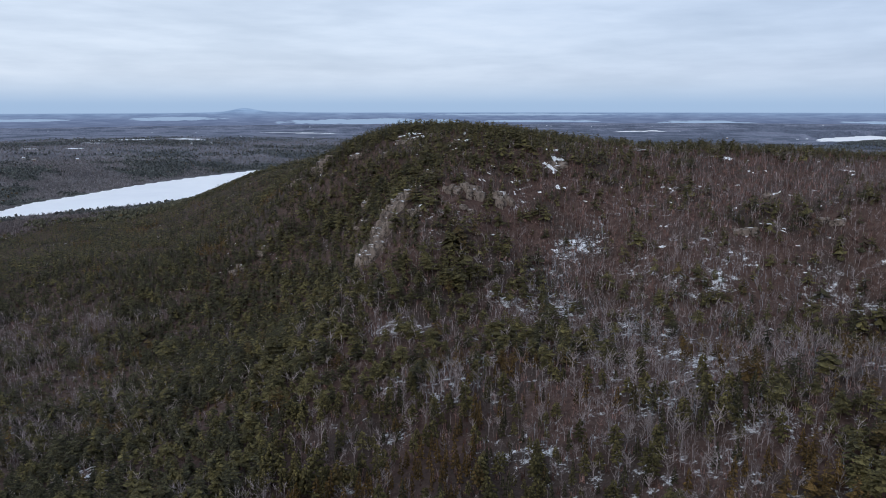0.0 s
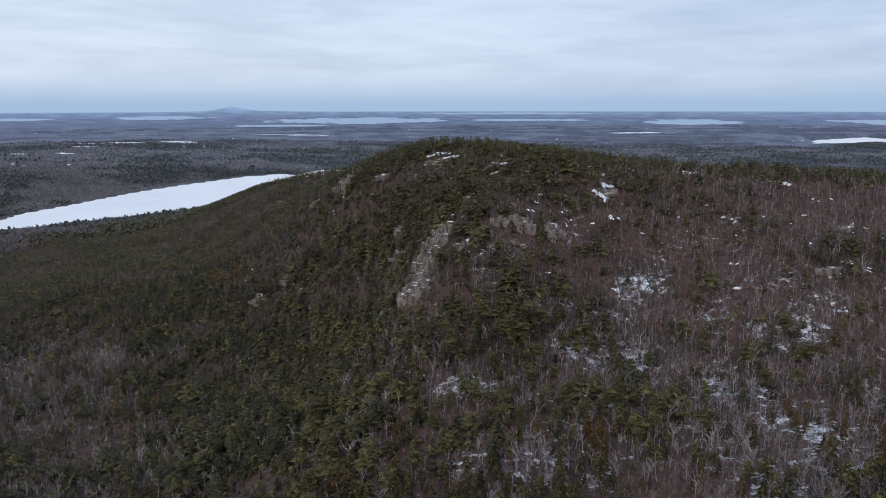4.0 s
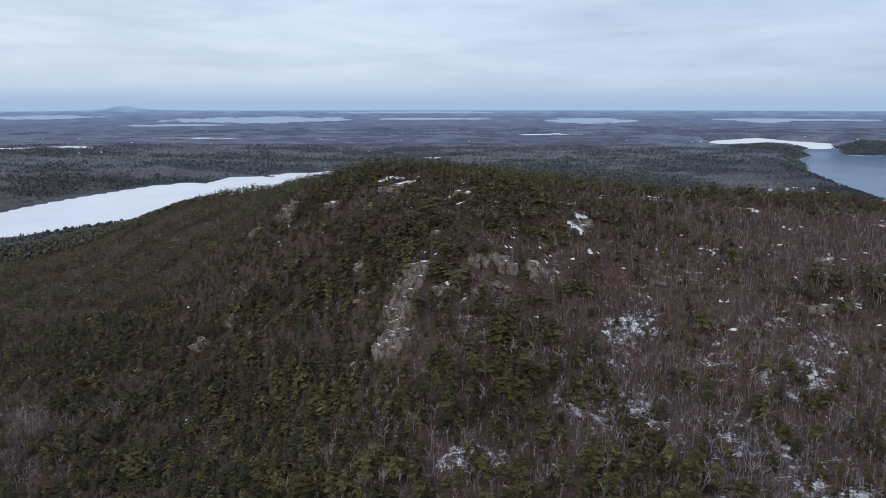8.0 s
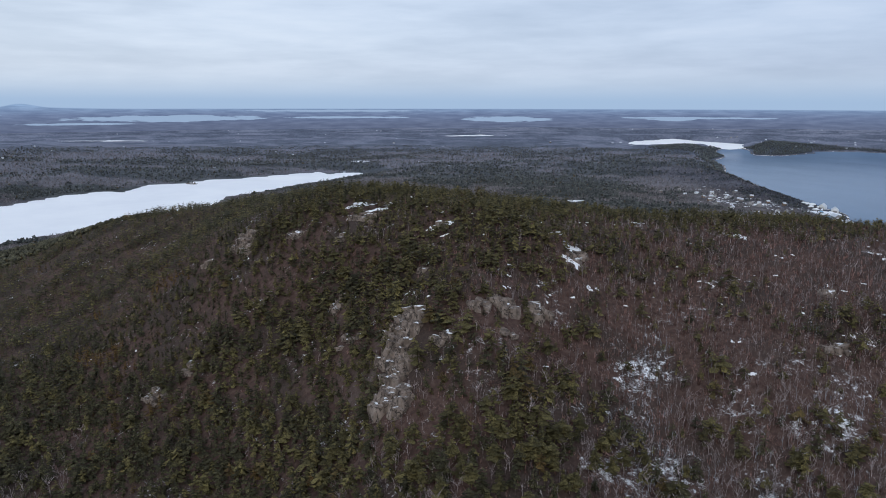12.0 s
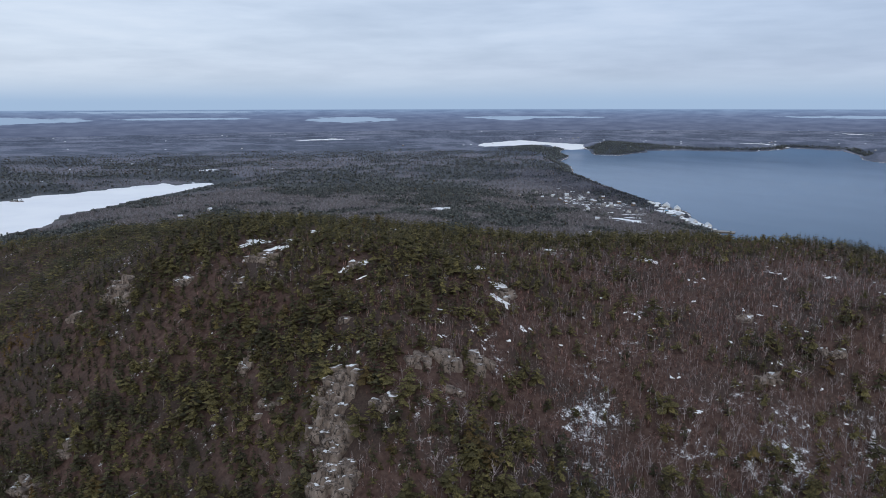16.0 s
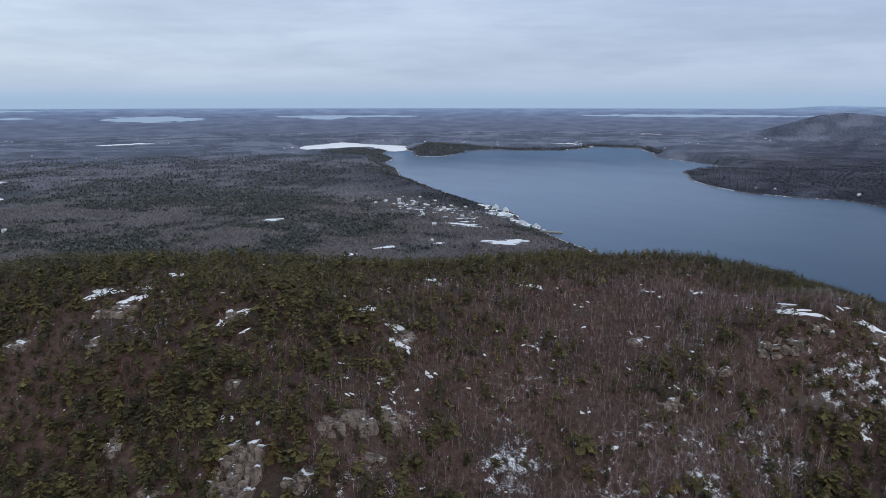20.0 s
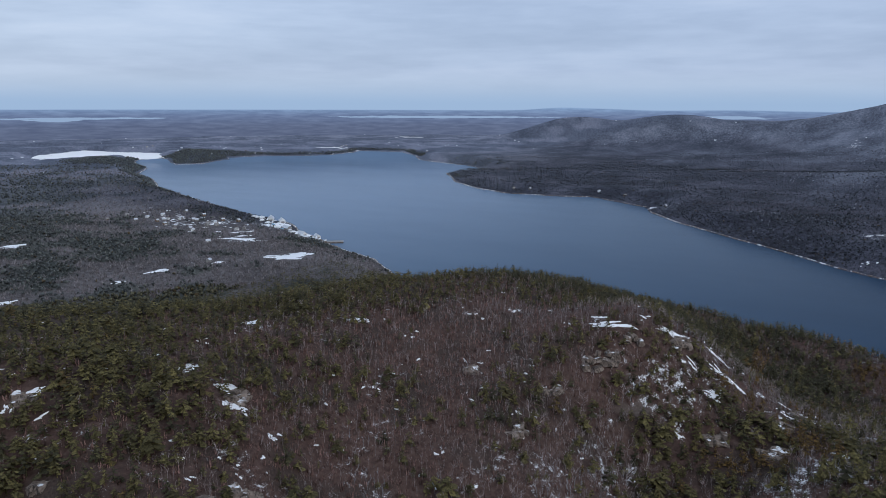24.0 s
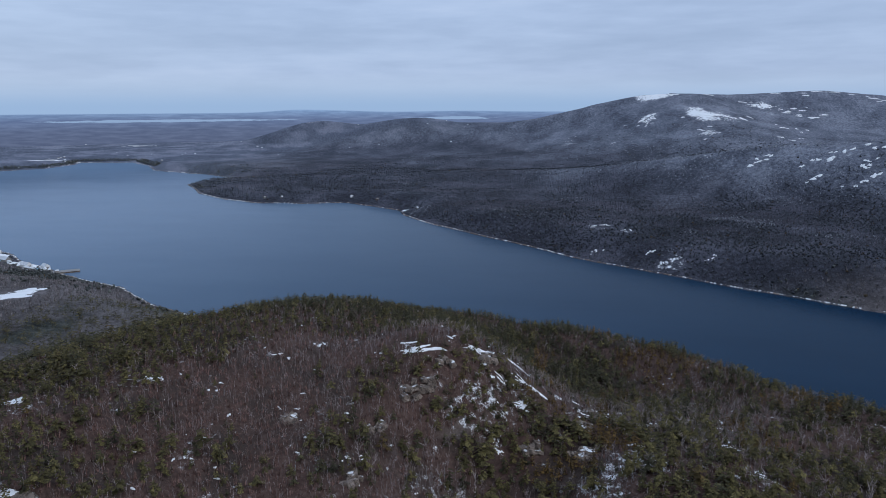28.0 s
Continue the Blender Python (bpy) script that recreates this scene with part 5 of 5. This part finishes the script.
# ---- the boatyard ----
def boat_forms(length, beam, tall):
    """A hull on stands and the white wrap that is stretched over it."""
    n = 9
    hull, cover = [], []
    for i in range(n):
        f = i / (n - 1)
        b = beam / 2 * (1 - abs(2 * f - 0.9) ** 2.6 * 0.9 if f < 0.95 else 0.12)
        xx = (f - 0.5) * length
        hull.append([(xx, -b, tall * 0.45), (xx, -b * 0.55, tall * 0.16), (xx, 0, tall * 0.08), (xx, b * 0.55, tall * 0.16), (xx, b, tall * 0.45)])
        top = tall * (0.72 + 0.28 * math.sin(math.pi * f))
        cover.append([(xx, -b - 0.06, tall * 0.40), (xx, -b * 0.9, tall * 0.55), (xx, 0, top), (xx, b * 0.9, tall * 0.55), (xx, b + 0.06, tall * 0.40)])

    def skin(rows):
        pts = [p for row in rows for p in row]
        faces = [(i * 5 + j, (i + 1) * 5 + j, (i + 1) * 5 + j + 1, i * 5 + j + 1) for i in range(n - 1) for j in range(4)]
        faces += [(0, 1, 2, 3, 4), tuple((n - 1) * 5 + j for j in (4, 3, 2, 1, 0))]
        return solid(pts, faces)
    return skin(hull), skin(cover)


def wrapped_boat(m, length, label, blue=False):
    ob = thing("stored_boat", m, label, "boat", "boats stored ashore")
    hull, cover = boat_forms(length, length * 0.33, length * 0.42)
    part("hull", hull, M_GREY, ob)
    part("cover", cover, M_BLUE if blue else M_WRAP, ob, "taut blue wrap" if blue else "taut white wrap")
    for sx in (-0.25, 0.25):
        for sy in (-0.12, 0.12):
            part("stand", box(bmesh.new(), sx * length - 0.15, sx * length + 0.15, sy * length - 0.15, sy * length + 0.15, -0.6, length * 0.10), M_TIMBER, ob)
    return ob


BOATYARD = [(1169, 1405), (1235, 1586), (1213, 1541), (1166, 1413), (1193, 1525), (1299, 1742), (1253, 1640), (1301, 1744), (1278, 1719), (1277, 1682), (1204, 1506), (1297, 1733), (1173, 1482), (1162, 1454), (1232, 1637), (1246, 1671), (1277, 1705), (1159, 1423), (1285, 1713), (1189, 1509), (1161, 1440), (1204, 1576), (1285, 1710), (1227, 1612), (1253, 1680), (1203, 1500), (1160, 1447), (1181, 1483), (1286, 1741), (1207, 1563)]
first = wrapped_boat(at(*BOATYARD[0], 0.3, 20), 14.0, "boat stored ashore under white shrink wrap")
tarp = wrapped_boat(at(*BOATYARD[1], 0.3, 60), 12.0, "boat stored ashore under a blue cover", True)
for i, (x, y) in enumerate(BOATYARD[2:]):
    copy_thing(tarp if i % 6 == 3 else first, at(x, y, 0.3, float(rng.uniform(0, 180)), float(rng.uniform(0.8, 1.5))))


def shed(m, w, d, h, wall, label):
    ob = thing("boat_shed", m, label, "shed", "sheds of the boatyard")
    part("wall", gable_walls(w, d, h), wall, ob)
    part("roof", gable(w, d, h), M_SHINGLE, ob, "snow-covered metal roof")
    part("sliding_door", box(bmesh.new(), -w / 2 - 0.15, -w / 2 + 0.05, -d * 0.3, d * 0.3, 0, h * 0.8), M_GREY, ob)
    return ob


for x, y, w, d, turn, wall in ((1300, 1692, 32, 18, 40, 0), (1306, 1655, 26, 16, 50, 0), (1222, 1560, 30, 14, 70, 1), (1178, 1470, 26, 14, 75, 0), (1196, 1436, 20, 12, 60, 0)):
    shed(at(x, y, 0.0, turn), w, d, 6.0, (M_WHITE, M_GREY)[wall], "large white boat shed with a snowy roof" if wall == 0 else "long grey boat shed with a snowy roof")


# ---- the pier at the end of the yard ----
def pier(x0, y0, x1, y1, wide):
    length, turn = math.hypot(x1 - x0, y1 - y0), math.degrees(math.atan2(y1 - y0, x1 - x0))
    ob = thing("pier", pose(x0, y0, 0, 0, 0, turn), "old granite and timber pier dusted with snow", "pier")
    part("core", box(bmesh.new(), 0, length, -wide / 2, wide / 2, -3, 2.6), M_ROCK, ob, "rough granite core")
    part("deck", box(bmesh.new(), -2, length + 0.6, -wide / 2 - 0.5, wide / 2 + 0.5, 2.6, 3.0), M_GREY, ob, "grey planks dusted with snow")
    for k in range(int(length // 8) + 1):
        for s in (-1, 1):
            part("pile", box(bmesh.new(), k * 8 - 0.2, k * 8 + 0.2, s * (wide / 2 + 0.7) - 0.2, s * (wide / 2 + 0.7) + 0.2, -4, 3.9), M_TIMBER, ob)
    return ob


pier(1150, 1388, 1184, 1344, 20)
house(at(1152, 1374, 1.5, -30), 7, 5, 3.2, M_GREY, M_SHINGLE, GREY_HOUSE, False)

# ---- the trees nearest to the flight, one by one ----
rng = np.random.default_rng(51)


def tuft_crown(rng, low, reach, full):
    """A crown of many flat, ragged boughs set round the stem, with gaps between them."""
    pts, tris = [], []
    for k in range(34):
        f = (k + rng.uniform(0, 1)) / 34
        z, a = 1.0 - (1 - low) * f, k * 2.4 + rng.normal(0, 0.3)
        r = reach * (0.12 + 0.88 * f ** full) * rng.uniform(0.7, 1.15)
        w = 0.35 + 0.25 * rng.uniform()
        i = len(pts)
        drop = rng.uniform(-0.02, 0.07)
        for da, fr, dz in ((0, 0.05, 0.03), (-w, 0.62, 0.0), (-w * 0.45, 0.95, -drop), (0.05, 1.05, -drop * 0.6), (w * 0.5, 0.9, -drop), (w, 0.6, 0.0), (0, 0.6, 0.055), (0, 0.55, -0.05)):
            pts.append((r * fr * math.cos(a + da), r * fr * math.sin(a + da), z + dz))
        for j in range(1, 5):
            tris += [(i + 6, i + j, i + j + 1), (i + 7, i + j + 1, i + j)]
        tris += [(i, i + 1, i + 6), (i, i + 6, i + 5), (i, i + 7, i + 1), (i, i + 5, i + 7)]
    return np.array(pts), np.array(tris)


def stem_form(top, thick):
    pts = [(thick * (1 - 0.85 * k) * math.cos(a), thick * (1 - 0.85 * k) * math.sin(a), -0.05 + (top + 0.05) * k) for k in (0, 0.5, 1) for a in np.arange(6) * math.pi / 3]
    tris = []
    for k in range(2):
        for j in range(6):
            n = (j + 1) % 6
            tris += [(k * 6 + j, k * 6 + n, k * 6 + 6 + n), (k * 6 + j, k * 6 + 6 + n, k * 6 + 6 + j)]
    return np.array(pts), np.array(tris)


def evergreen(kind, material, reach, low, full, label):
    ob = thing(kind + "_tree", pose(0, 0, 0), label, "tree", "trees nearest to the flight")
    part("trunk", sheet("trunk", *stem_form(0.95, 0.018), M_TRUNK), None, ob)
    part("crown", sheet("crown", *tuft_crown(rng, low, reach, full), material), None, ob)
    return ob


def leafless(label):
    ob = thing("bare_tree", pose(0, 0, 0), label, "tree", "trees nearest to the flight")
    part("trunk", sheet("trunk", *stem_form(0.8, 0.016), M_BARE), None, ob)
    part("crown", sheet("crown", *bare_form(rng, 16, 5, rng.uniform(0.24, 0.36), 0.012), M_BARE), None, ob, "leafless twigs")
    return ob


KINDS = {
    "pine": [evergreen("pine", M_PINE, rng.uniform(0.28, 0.38), 0.25, 0.5, "olive-green pine with ragged level boughs") for _ in range(4)],
    "spruce": [evergreen("spruce", M_SPRUCE, rng.uniform(0.19, 0.25), 0.12, 0.85, "dark green narrow spruce on the slope") for _ in range(3)],
    "tamarack": [evergreen("tamarack", M_RUST, rng.uniform(0.20, 0.26), 0.12, 0.8, "rust-brown narrow conifer among bare trees") for _ in range(2)],
    "bare": [leafless("leafless grey hardwood tree on the slope") for _ in range(5)],
}
used = set()
for kind, x, y, size in SINGLE:
    k = int(rng.integers(len(KINDS[kind])))
    m = pose(x, y, ground(x, y) - 0.2, rng.normal(0, 2), rng.normal(0, 2), rng.uniform(0, 360)) @ Matrix.Diagonal((size * rng.uniform(0.85, 1.15), size * rng.uniform(0.85, 1.15), size * 1.05, 1))
    if (kind, k) in used:
        ob = copy_thing(KINDS[kind][k], pose(0, 0, 0))
        ob.matrix_basis = m
    else:
        used.add((kind, k))
        KINDS[kind][k].matrix_basis = m
for kind, forms in KINDS.items():
    for k, ob in enumerate(forms):
        if (kind, k) not in used:
            for child in list(ob.children):
                bpy.data.objects.remove(child)
            bpy.data.objects.remove(ob)

# ---- the wooded islet in the frozen lake ----
rng = np.random.default_rng(64)
islet = thing("lake_islet", pose(-332, 2508, 26.0, 0, 0, -35), "small rocky islet with dark trees in the frozen lake", "islet")
for k in range(9):
    m = pose(float(rng.uniform(-19, 19)), float(rng.uniform(-5, 5)), 0.2, 0, 0, float(rng.uniform(0, 180))) @ Matrix.Diagonal((float(rng.uniform(7, 13)), float(rng.uniform(5, 8)), float(rng.uniform(1.5, 3)), 1))
    part("rock_block", BLOCKS[k % len(BLOCKS)], None, islet, m=m)
ISLET_CROWN = sheet("crown", *tuft_crown(rng, 0.1, 0.25, 0.8), M_SPRUCE)
for k in range(16):
    h = float(rng.uniform(4, 8))
    part("tree", ISLET_CROWN, None, islet, "dark spruce", pose(float(rng.uniform(-20, 20)), float(rng.uniform(-5, 5)), 0.8, 0, 0, float(rng.uniform(0, 360))) @ Matrix.Diagonal((h, h, h, 1)))
